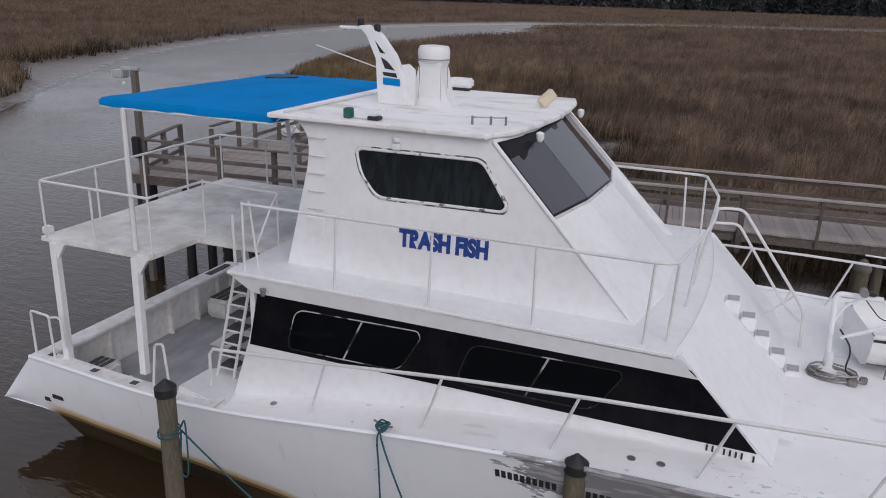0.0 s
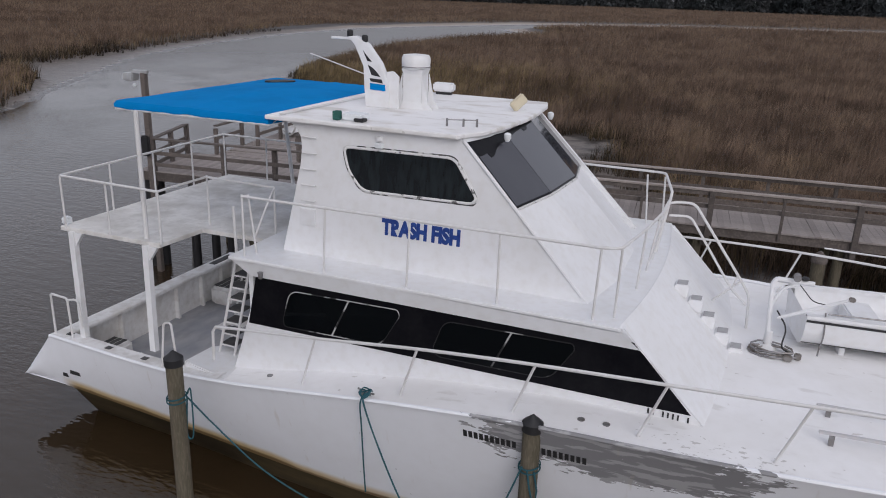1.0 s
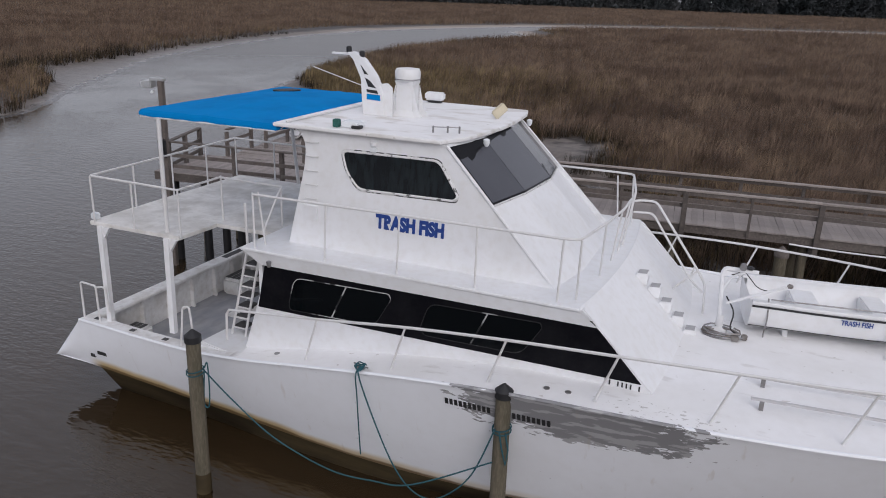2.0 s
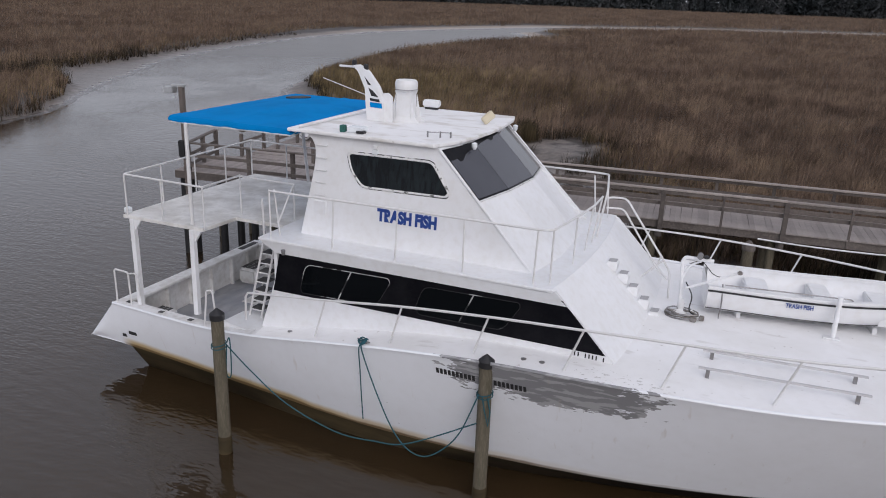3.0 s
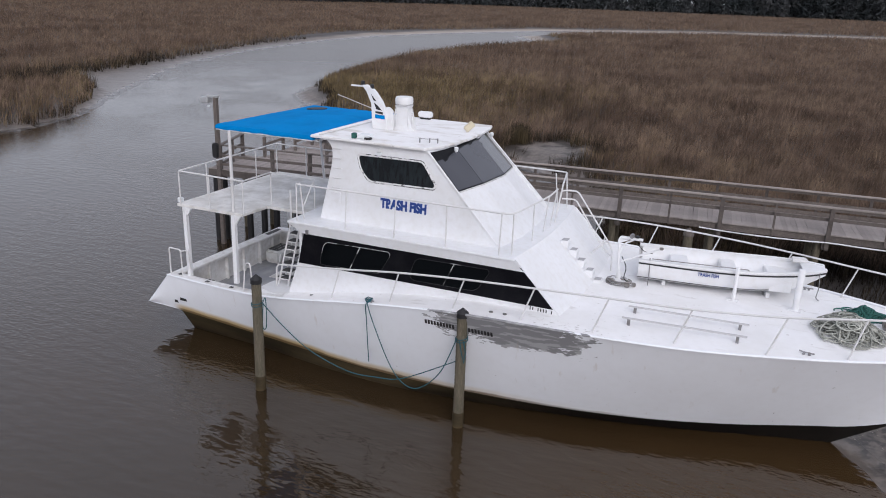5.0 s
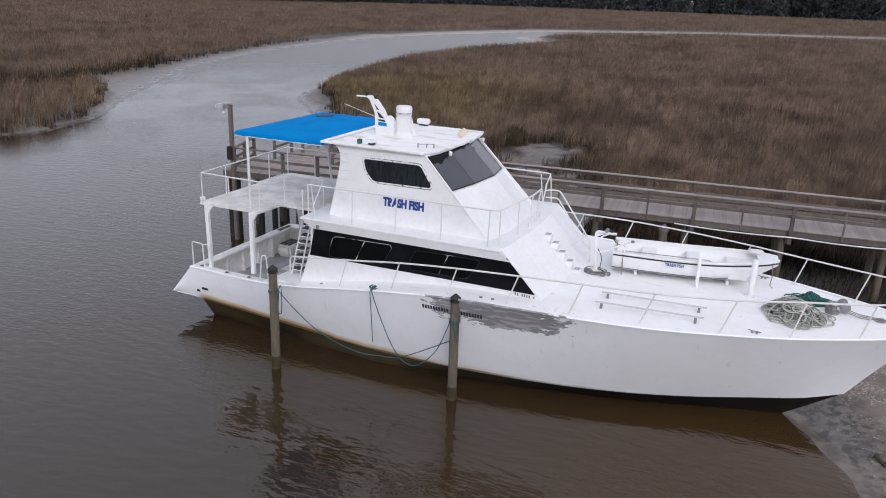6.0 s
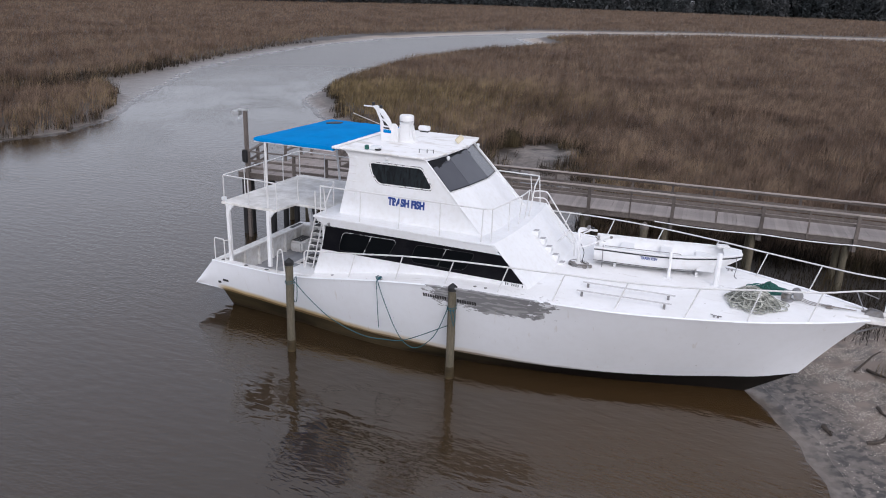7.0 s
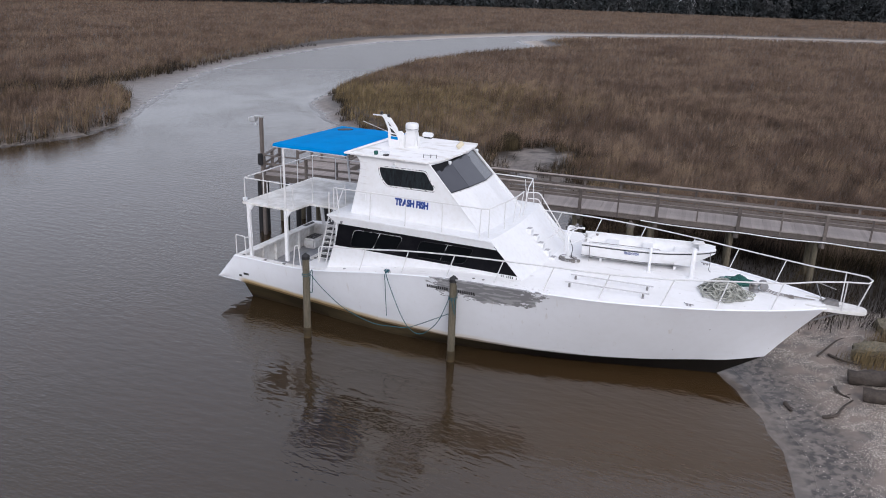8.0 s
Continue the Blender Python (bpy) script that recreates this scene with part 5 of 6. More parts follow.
# upright guide posts beside the skiff
for x, y, hh, w in ((14.63, 0.28, 0.80, 0.045), (15.97, 0.28, 0.98, 0.075)):
    z = deck_z(x, y)
    p_ = part("guide_post", lathe([(w, 0), (w, hh), (w * 0.8, hh + 0.02)], 16, at=(x, y, z)), WHITE, yacht, "short white guide post", True)
    part("post_base", box(x - 0.16, x + 0.12, y - 0.08, y + 0.08, z, z + 0.03, 0.008), WHITE, p_)


# ---- rope heaps on the foredeck ----
def rope_heap(rx, ry, rz, coils, r, seed, loops):
    """A tangle of one rope thrown down in a heap."""
    rng = random.Random(seed)
    bm = bmesh.new()
    for c in range(coils):
        pts = []
        cx, cy = rng.gauss(0, rx * 0.40), rng.gauss(0, ry * 0.40)
        rad = rng.uniform(0.10, 0.28)
        a0, turn = rng.uniform(0, 6.28), rng.choice((-1, 1)) * rng.uniform(1.2, loops)
        steps = 22
        top = rz * max(0.0, 1 - (cx / rx) ** 2 - (cy / ry) ** 2)
        ph, ph2 = rng.uniform(0, 6.28), rng.uniform(0, 6.28)
        ex = rng.uniform(0.6, 1.6)
        for i in range(steps):
            t = i / (steps - 1)
            a = a0 + turn * 6.28 * t * 0.6
            x = cx + rad * ex * math.cos(a) + 0.12 * math.sin(3 * t + ph) * t
            y = cy + rad * math.sin(a) + 0.10 * math.cos(2.5 * t + ph2) * t
            lim = rz * max(0.0, 1 - (x / (rx * 1.15)) ** 2 - (y / (ry * 1.15)) ** 2)
            z = r + lim * (c / coils) * rng.uniform(0.92, 1.0) + 0.02 * math.sin(7 * t + ph)
            pts.append((x, y, max(r * 0.8, z)))
        tube(bm, pts, r, 6)
    return bm


heap = thing("rope_heap", "heap of pale green tangled mooring rope on the deck", "rope", BOAT @ pose(17.0, -0.55, 2.945))
part("rope_coil", rope_heap(0.66, 0.60, 0.42, 120, 0.016, 4, 2.6), ROPE_PALE, heap, "", True)
heap2 = thing("net_bundle", "bundle of dark green netting rope on the deck", "rope", BOAT @ pose(17.42, 0.68, 2.94))
part("rope_coil", rope_heap(0.31, 0.20, 0.24, 56, 0.016, 9, 2.0), ROPE_GREEN, heap2, "", True)

# ---- mooring piles ----
for lx, ly, h_ in ((4.215, -4.05, 3.02), (9.265, -3.345, 2.94)):
    x, y, _ = BOAT @ Vector((lx, ly, 0))
    p = thing("mooring_pile", "round weathered wooden mooring pile with a black cap", "pile", pose(x, y, 0), group="mooring piles beside the yacht")
    prof = [(0.128 - 0.012 * t / 10 + 0.003 * math.sin(9 * t), -2.5 + (h_ + 2.4) * t / 10) for t in range(11)]
    part("shaft", lathe(prof, 18), PILE, p, "", True)
    part("cap", lathe([(0.118, h_ - 0.20), (0.137, h_ - 0.19), (0.137, h_ - 0.08), (0.07, h_ - 0.02), (0.015, h_ + 0.03)], 18), BLACKCAP, p, "black plastic cone cap", True)
    bm = bmesh.new()
    for k in range(2):
        tube(bm, [(0.138 * math.cos(a), 0.14 * math.sin(a), h_ - 0.74 + 0.05 * k + 0.02 * math.sin(a + k)) for a in [6.283 * i / 20 for i in range(20)]], 0.010, 6, closed=True)
    if x > -4:
        tube(bm, [(0.10, -0.10, h_ - 0.72), (0.15, -0.08, h_ - 1.0), (0.13, -0.10, h_ - 1.25), (0.06, -0.13, h_ - 0.95), (0.02, -0.14, h_ - 0.7)], 0.013, 6)
    part("rope_wrap", bm, ROPE_TEAL, p, "teal rope lashing", True)
    part("water_ring", lathe([(0.131, -0.4), (0.133, 0.35), (0.126, 0.38)], 18), BOTTOM, p, "dark wet tide mark", True)


def slack(a, b, sag, n=18):
    a, b = Vector(a), Vector(b)
    return [a.lerp(b, i / n) - Vector((0, 0, sag * 4 * (i / n) * (1 - i / n))) for i in range(n + 1)]


def along(pts, n=6):
    """A smooth line through points of the yacht's frame, as the world's."""
    pts = [Vector(p) for p in pts]
    out = []
    for i in range(len(pts) - 1):
        p0, p1, p2, p3 = pts[max(i - 1, 0)], pts[i], pts[i + 1], pts[min(i + 2, len(pts) - 1)]
        for j in range(n):
            t = j / n
            out.append(0.5 * (2 * p1 + (p2 - p0) * t + (2 * p0 - 5 * p1 + 4 * p2 - p3) * t * t + (3 * p1 - p0 - 3 * p2 + p3) * t**3))
    return [BOAT @ p for p in out + [pts[-1]]]


CL = BOAT @ Vector((6.86, -3.42, 2.58))
r1 = thing("mooring_rope", "slack teal mooring rope drooping between two piles", "rope")
part("line", tube(bmesh.new(), along([(4.27, -3.92, 2.28), (4.68, -3.75, 1.74), (5.45, -3.7, 1.20), (6.5, -3.7, 0.90), (7.3, -3.7, 0.93), (8.0, -3.7, 1.08), (9.18, -3.45, 1.68)]), 0.012, 6), ROPE_TEAL, r1, "", True)
part("loop", tube(bmesh.new(), along([(4.32, -3.95, 2.34), (4.40, -3.97, 2.45), (4.44, -4.0, 2.1), (4.42, -4.0, 1.72), (4.36, -4.0, 1.64), (4.31, -4.0, 1.75), (4.33, -3.97, 2.3)]), 0.012, 6), ROPE_TEAL, r1, "", True)
r2 = thing("mooring_rope", "slack teal mooring rope from the gunwale cleat to a pile", "rope")
part("line", tube(bmesh.new(), along([(6.88, -3.3, 2.66), (6.92, -3.46, 2.60), (7.2, -3.55, 2.03), (7.58, -3.6, 1.31), (7.9, -3.6, 0.92), (8.25, -3.6, 0.83), (8.6, -3.6, 1.06), (8.93, -3.58, 1.5), (9.2, -3.46, 2.26)]), 0.012, 6), ROPE_TEAL, r2, "", True)
part("tail", tube(bmesh.new(), along([(6.86, -3.3, 2.66), (6.87, -3.46, 2.58), (6.88, -3.44, 2.2), (6.89, -3.40, 1.6), (6.90, -3.36, 1.1)]), 0.011, 6), ROPE_TEAL, r2, "", True)
bm = bmesh.new()
for k in range(3):
    tube(bm, [CL + Vector((0.07 * math.cos(a), 0.10 + 0.10 * math.sin(a) + 0.02 * k, 0.09 + 0.03 * math.sin(2 * a + k))) for a in [6.283 * i / 14 for i in range(14)]], 0.011, 6, closed=True)
part("knot", bm, ROPE_TEAL, r2, "", True)

# ---- pier ----
PIER = pose(-15.05, 14.6, 0, 0, 0, 11.6)
DK, RT, PW = 2.92, 3.77, 2.05
WALK = pose(-15.05, 14.6, 0, 0, 0, 10.2) @ pose(0, 0.75, 0)
pier = thing("pier", "long grey timber walkway with rails on round piles", "pier", WALK)
U0, U1 = 5.2, 62.0


def plank_mesh(length, width, thick, name="plank"):
    bm = box(-width / 2, width / 2, 0, length, -thick, 0, 0.002)
    me = bpy.data.meshes.new(name)
    bm.to_mesh(me)
    bm.free()
    me.materials.append(PLANK)
    return me


rng = random.Random(12)
board = plank_mesh(PW + 0.16, 0.148, 0.04)


def lay_boards(parent, mesh_, u0, count, v, step=0.15):
    for i in range(count):
        o = new("plank", mesh_)
        o.parent = parent
        o.matrix_local = pose(u0 + step * i, v + rng.uniform(-0.015, 0.015), DK + rng.uniform(-0.004, 0.004), rng.uniform(-0.15, 0.15), rng.uniform(-0.6, 0.6), rng.uniform(-0.3, 0.3))


def rail_run(parent, pts, top=RT, mids=(0.30, 0.52), wide=0.14):
    """A cap board and lower boards along a line of posts."""
    for (a0, b0), (a1, b1) in zip(pts, pts[1:]):
        part("cap_rail", beam(bmesh.new(), (a0, b0, top - 0.02), (a1, b1, top - 0.02), wide, 0.04), WOOD, parent)
        for d in mids:
            part("mid_rail", beam(bmesh.new(), (a0, b0, top - d), (a1, b1, top - d), 0.04, 0.10), WOOD, parent)


near_posts = [14.30 + 3.15 * i for i in range(-3, 16)]
far_posts = [14.15 + 1.58 * i for i in range(-5, 30)]


def walk_rail(v, out):
    """A flat cap over a face board, with one lower board; out is the side on which the posts stand."""
    ends = [U0] + near_posts[::2] + [U1]
    for a, b_ in zip(ends, ends[1:]):
        lift = rng.uniform(-0.008, 0.008)
        part("cap_rail", beam(bmesh.new(), (a + 0.004, v, RT - 0.02 + lift), (b_ - 0.004, v, RT - 0.02 + lift), 0.15, 0.04), PALEWOOD, pier)
        part("face_board", beam(bmesh.new(), (a + 0.004, v + 0.03 * out, RT - 0.095), (b_ - 0.004, v + 0.03 * out, RT - 0.095), 0.035, 0.09), WOOD, pier)
        part("mid_rail", beam(bmesh.new(), (a + 0.004, v - 0.02 * out, RT - 0.41), (b_ - 0.004, v - 0.02 * out, RT - 0.42), 0.038, 0.10), WOOD, pier)


walk_rail(0.02, -1)
walk_rail(PW - 0.02, 1)
for a, b_ in zip([U0] + near_posts[1::2], near_posts[1::2] + [U1]):
    part("toe_board", beam(bmesh.new(), (a + 0.004, PW + 0.05, DK + 0.07), (b_ - 0.004, PW + 0.05, DK + 0.07), 0.04, 0.13), WOOD, pier)
for u in near_posts:
    part("post", box(u - 0.065, u + 0.065, -0.13, -0.045, 2.42, RT - 0.045, 0.01), WOOD, pier)
for u in far_posts:
    part("post", box(u - 0.045, u + 0.045, PW + 0.055, PW + 0.12, 2.42, RT - 0.045, 0.01), WOOD, pier)
for u in near_posts:
    um = u + 1.575
    part("baluster", box(um - 0.03, um + 0.03, -0.085, -0.035, 2.72, RT - 0.045), WOOD, pier)
for v in (-0.01, PW + 0.01):
    for a, b_ in zip([U0] + near_posts[1::2], near_posts[1::2] + [U1]):
        part("fascia_board", beam(bmesh.new(), (a + 0.01, v, 2.77), (b_ - 0.01, v, 2.77), 0.045, 0.21), WOOD, pier)
        part("stringer", beam(bmesh.new(), (a + 0.01, PW / 2 + v * 0.3, 2.77), (b_ - 0.01, PW / 2 + v * 0.3, 2.77), 0.06, 0.2), WOOD, pier)
for u in near_posts:
    for v in (0.22, PW - 0.22):
        part("support_column", lathe([(0.13, -1.5), (0.125, 1.0), (0.115, 2.65)], 12, at=(u - 0.2, v, 0)), PILE, pier, "", True)
    part("cross_beam", box(u - 0.12, u - 0.05, -0.05, PW + 0.05, 2.42, 2.655), WOOD, pier)
part("pipe", tube(bmesh.new(), sum([slack((16.85 + (3.72 if i else 0) + 3.15 * max(i - 1, 0), -0.15, 2.70), (20.57 + 3.15 * i, -0.15, 2.68), 0.05, 8)[(1 if i else 0):] for i in range(12)], []), 0.022, 8), WHITE, pier, "sagging white water pipe", True)

# a short round-topped pile standing beside the walkway
sp = thing("mooring_pile", "short grey wooden pile with a pale cone cap", "pile", pose(1.35, 16.95, 0), group="mooring piles by the walkway")
part("shaft", lathe([(0.15, -1.5), (0.14, 2.76)], 16), PILE, sp, "", True)
part("cap", lathe([(0.165, 2.72), (0.165, 2.80), (0.05, 2.95), (0.01, 2.97)], 16), WOOD, sp, "", True)

# ---- dock head ----
dock = thing("dock", "grey timber dock head with plain rails", "dock", PIER)
db = plank_mesh(2.62, 0.148, 0.04)
for v, w in ((0.0, 0.05), (2.6, 0.05)):
    part("fascia_board", box(-0.95, 5.2, v - w / 2, v + w / 2, 2.66, 2.90), WOOD, dock)
part("fascia_board", box(-0.98, -0.93, 0.03, 2.57, 2.66, 2.90), WOOD, dock)
rail_run(dock, [(-0.45, 0.0), (1.73, 0.0), (3.25, 0.0), (5.2, 0.0)], top=3.86, mids=(0.42, 0.74))
rail_run(dock, [(-0.45, 0.0), (-0.95, 2.45)], top=3.84, mids=(0.42, 0.74))
for u, v in ((-0.45, 0.06), (1.73, 0.06), (3.25, 0.06), (4.8, 0.06), (-0.95, 2.45), (-0.72, 1.3)):
    part("post", box(u - 0.06, u + 0.06, v - 0.06, v + 0.06, 2.5, 3.83, 0.01), WOOD, dock)
for u, v in ((-0.85, 0.3), (-0.62, 0.5), (0.55, 0.3), (1.0, 0.6), (1.7, 0.3), (2.4, 0.6), (3.4, 0.3), (4.8, 0.3), (-0.8, 2.3), (1.2, 2.3), (3.0, 2.3)):
    part("support_column", lathe([(0.125, -1.5), (0.12, 1.0), (0.11, 2.85)], 12, at=(u, v, 0)), BLACKCAP if v < 0.7 else PILE, dock, "dark wet timber pile", True)
# the arm that runs back along the creek
arm = dock
ab = plank_mesh(2.7, 0.148, 0.04)
part("fascia_board", box(-0.14, -0.09, 2.64, 10.2, 2.66, 2.90), WOOD, arm)
part("fascia_board", box(2.62, 2.67, 2.64, 10.2, 2.66, 2.90), WOOD, arm)
rail_run(arm, [(-0.08, 2.68), (-0.06, 4.2)], top=3.82, mids=(0.40,))
rail_run(arm, [(0.45, 4.3), (0.55, 7.4)], top=3.72, mids=(0.40,))
rail_run(arm, [(2.62, 2.7), (2.62, 10.0)], top=3.72, mids=(0.40,))
for u, v in ((-0.08, 2.68), (-0.06, 4.2), (0.45, 4.3), (0.5, 5.8), (0.55, 7.4), (2.62, 2.8), (2.62, 5.0), (2.62, 7.4), (2.62, 9.9)):
    part("post", box(u - 0.055, u + 0.055, v - 0.055, v + 0.055, 2.5, 3.72, 0.01), WOOD, arm)
for u, v in ((0.0, 3.0), (2.5, 3.0), (0.0, 6.0), (2.5, 6.0), (0.0, 9.5), (2.5, 9.5)):
    part("support_column", lathe([(0.125, -1.5), (0.12, 1.0), (0.11, 2.85)], 12, at=(u, v, 0)), PILE, arm, "", True)
for u, v in ((1.7, 5.0), (1.5, 6.5)):
    part("dock_box", box(u - 0.2, u + 0.2, v - 0.16, v + 0.16, DK, DK + 0.26, 0.02), WOOD, arm)

# lamp post on the dock corner
SILVER = material("bright_aluminium", (0.55, 0.56, 0.57), 0.35, 0.5, var=(0.40, 0.40, 0.40), scale=8, amount=0.4)
lp = thing("dock_lamp", "grey wooden dock post with two metal floodlights", "lamp post", PIER @ pose(-0.42, -0.10, 0))
part("post", box(-0.075, 0.075, -0.075, 0.075, -1.2, 5.62, 0.012), WOOD, lp)
hd = part("floodlight", box(-0.56, -0.24, -0.16, 0.16, 5.40, 5.60, 0.03), SILVER, lp, "grey metal floodlight")
part("lens", box(-0.572, -0.56, -0.13, 0.13, 5.43, 5.57), LAMPGLASS, hd)
part("crossbar", box(-0.34, 0.14, -0.07, 0.07, 5.60, 5.68, 0.015), SILVER, lp)
part("sensor", box(-0.28, -0.20, -0.14, -0.05, 5.25, 5.33, 0.02), LAMPGLASS, lp, "small pale lamp")
part("switch_box", box(-0.16, 0.10, -0.20, -0.08, 3.40, 3.96, 0.04), BLACKCAP, lp, "black rubber sleeve on the post")

# white tube lounger left on the dock arm
ch = thing("dock_chair", "white curved tube chair on the weathered dock", "chair", PIER @ pose(0.6, 6.65, DK, 0, 0, -36))
for y in (-0.3, 0.3):
    part("side_frame", rail([(-0.7, y, 0.55), (-0.45, y, 0.15), (0.0, y, 0.02), (0.45, y, 0.12), (0.7, y, 0.45)], 0.035, round_=0.3), RAILW, ch, "", True)
part("seat", loft([[(-0.68, -0.3, 0.54), (-0.45, -0.3, 0.19), (0, -0.3, 0.12), (0.45, -0.3, 0.18)], [(-0.68, 0.3, 0.54), (-0.45, 0.3, 0.19), (0, 0.3, 0.12), (0.45, 0.3, 0.18)]]), RAILW, ch)


# ---- marsh grass ----
def grass_colour(name, base, dark, gold):
    """Dry marsh grass: each blade its own shade, patches of gold and of dark brown metres across."""
    m = material(name, base, 0.8, island=0.22, spec=0.2)
    n, l, b = nodes_of(m)
    geo = n.new("ShaderNodeNewGeometry").outputs["Position"]
    h = b.inputs["Base Color"].links[0].from_node
    x = n.new("ShaderNodeMix")
    x.data_type = "RGBA"
    x.inputs["A"].default_value, x.inputs["B"].default_value = (*dark, 1), (*base, 1)
    l.new(ramp_node(n, l, noise_node(n, l, geo, 0.09, 5), 0.36, 0.58), x.inputs["Factor"])
    y = n.new("ShaderNodeMix")
    y.data_type = "RGBA"
    y.inputs["B"].default_value = (*gold, 1)
    l.new(x.outputs["Result"], y.inputs["A"])
    l.new(math_node(n, l, "MULTIPLY", ramp_node(n, l, noise_node(n, l, geo, 0.33, 4), 0.50, 0.68), 0.7), y.inputs["Factor"])
    clump = ramp_node(n, l, noise_node(n, l, geo, 1.0, 6), 0.34, 0.66)
    z = n.new("ShaderNodeHueSaturation")
    lift = n.new("ShaderNodeMapRange")
    lift.inputs["To Min"].default_value, lift.inputs["To Max"].default_value = 0.52, 1.45
    l.new(clump, lift.inputs["Value"])
    l.new(lift.outputs[0], z.inputs["Value"])
    l.new(y.outputs["Result"], z.inputs["Color"])
    l.new(z.outputs[0], h.inputs["Color"])
    return m


GRASS = grass_colour("dry_marsh_grass", (0.168, 0.119, 0.087), (0.090, 0.061, 0.045), (0.235, 0.169, 0.114))
EDGEGRASS = grass_colour("golden_bank_grass", (0.18, 0.135, 0.070), (0.115, 0.085, 0.046), (0.23, 0.175, 0.09))


# wet reeds, with the shade of bank foot and walkway painted into the colour
SCRUB = grass_colour("wet_shaded_reeds", (0.044, 0.033, 0.021), (0.016, 0.0125, 0.009), (0.085, 0.066, 0.036))


def blades(x, y, height, width, seed, lean=0.5, plain=False):
    """Leaning blades with their feet on the ground; neighbours lean much the same way, as tussocks do."""
    rng = np.random.RandomState(seed)
    k = len(x)
    z = ground_height(x, y) - 0.03
    a = rng.uniform(0, 6.283, k)
    wind = 0.5 + 3.2 * wave_sum(x, y, 15, 3.6) + rng.normal(0, 0.7, k)
    ln = height * np.clip(np.abs(lean * (0.55 + 0.5 * wave_sum(x, y, 16, 2.3)) + rng.normal(0, 0.16, k)), 0.03, 0.9)
    dx, dy = np.cos(wind), np.sin(wind)
    wx, wy = np.cos(a) * width / 2, np.sin(a) * width / 2
    tip = np.column_stack([x + dx * ln, y + dy * ln, z + height * np.sqrt(np.clip(1 - (ln / height) ** 2 * 0.8, 0.2, 1))])
    if plain:
        co = np.stack([np.column_stack([x - wx, y - wy, z]), np.column_stack([x + wx, y + wy, z]), tip], 1)
        return co.reshape(-1, 3), np.arange(3 * k).reshape(-1, 3)
    mx, my, mz = x + dx * ln * 0.30, y + dy * ln * 0.30, z + (tip[:, 2] - z) * 0.62
    co = np.stack([np.column_stack([x - wx, y - wy, z]), np.column_stack([x + wx, y + wy, z]), np.column_stack([mx + wx * 0.8, my + wy * 0.8, mz]),
                   np.column_stack([mx - wx * 0.8, my - wy * 0.8, mz]), tip], 1)
    base = np.arange(k)[:, None] * 5
    tri = np.concatenate([base + np.array([[0, 1, 2]]), base + np.array([[0, 2, 3]]), base + np.array([[3, 2, 4]])], 0)
    return co.reshape(-1, 3), tri


def sow(count, r0, r1, a0, a1, seed):
    """Scatters feet over a fan of the plan, evenly for each doubling of distance from the inner shore."""
    rng = np.random.RandomState(seed)
    r = np.exp(rng.uniform(math.log(r0), math.log(r1), count))
    a = np.radians(rng.uniform(a0, a1, count))
    return 6 + r * np.cos(a), -8 + r * np.sin(a), r


def marsh(count, seed, r0, r1, plain):
    """Feet for the marsh: those of the brown grass, then those of the golden grass."""
    x, y, r = sow(count, r0, r1, 62, 172, seed)
    d = creek_distance(x, y)
    bare = creek_distance(x, y, FLAT)
    inlet = 6 * np.clip((r - 120) / 40, 0, 1) + np.clip(1 - np.hypot(x + 38, y - 47) / 12, 0, 1) * 2.0
    soft = d - inlet + 0.7 * wave_sum(x, y, 7, 11.0) + 0.5 * wave_sum(x, y, 8, 3.1)
    islet = (y > 12) & (y < 42) & (x < -40)
    soft = np.where(islet, np.maximum(soft, d + 0.45 + 0.2 * wave_sum(x, y, 8, 3.1)), soft)
    soft = np.minimum(soft, bare + 1.0 + np.where(islet, 0.2, 0.5) * wave_sum(x, y, 8, 3.1))
    keep = (soft > 1.0) & (d > 0.35) & (bow_beach(x, y) < 0.5) & ~((d < 2.6) & (bare < np.where(islet, 0.15, 2.6)))
    gap = ((x + 10.6) / 2.7) ** 2 + ((y - 36.6) / 3.4) ** 2
    keep &= gap > 1 + 0.7 * wave_sum(x, y, 9, 2.6)
    pv = beside_walk(x, y)
    keep &= ~((pv > np.where(x > -4, -8.0, -0.6)) & (pv < 3.0))
    tussock = wave_sum(x, y, 18, 2.6)
    rng = np.random.RandomState(seed + 2)
    keep &= rng.uniform(0, 1, count) < np.where(r < 70, 0.66, 0.9) + np.where(r < 70, 0.8, 0.35) * tussock + 0.2 * wave_sum(x, y, 19, 7.0)
    gold = np.clip(1 - np.hypot(x + 33, y - 52) / 24, 0, 1) + np.clip(1 - soft / 6, 0, 1) * 0.35
    pick = rng.uniform(0, 1, count) < gold
    tall = (1.15 + 0.22 * wave_sum(x, y, 11, 14.0) + 0.48 * tussock) * rng.uniform(0.72, 1.12, count) * np.where(islet, 1.05, np.clip(0.6 + soft / 9, 0.6, 1.0))
    width = np.maximum(0.013, 0.020 * r / 45) * rng.uniform(0.6, 1.3, count)
    out = []
    for m_ in (keep & ~pick, keep & pick):
        out.append(blades(x[m_], y[m_], np.maximum(tall[m_], 0.25), width[m_], seed + 3, 0.72, plain))
    return out


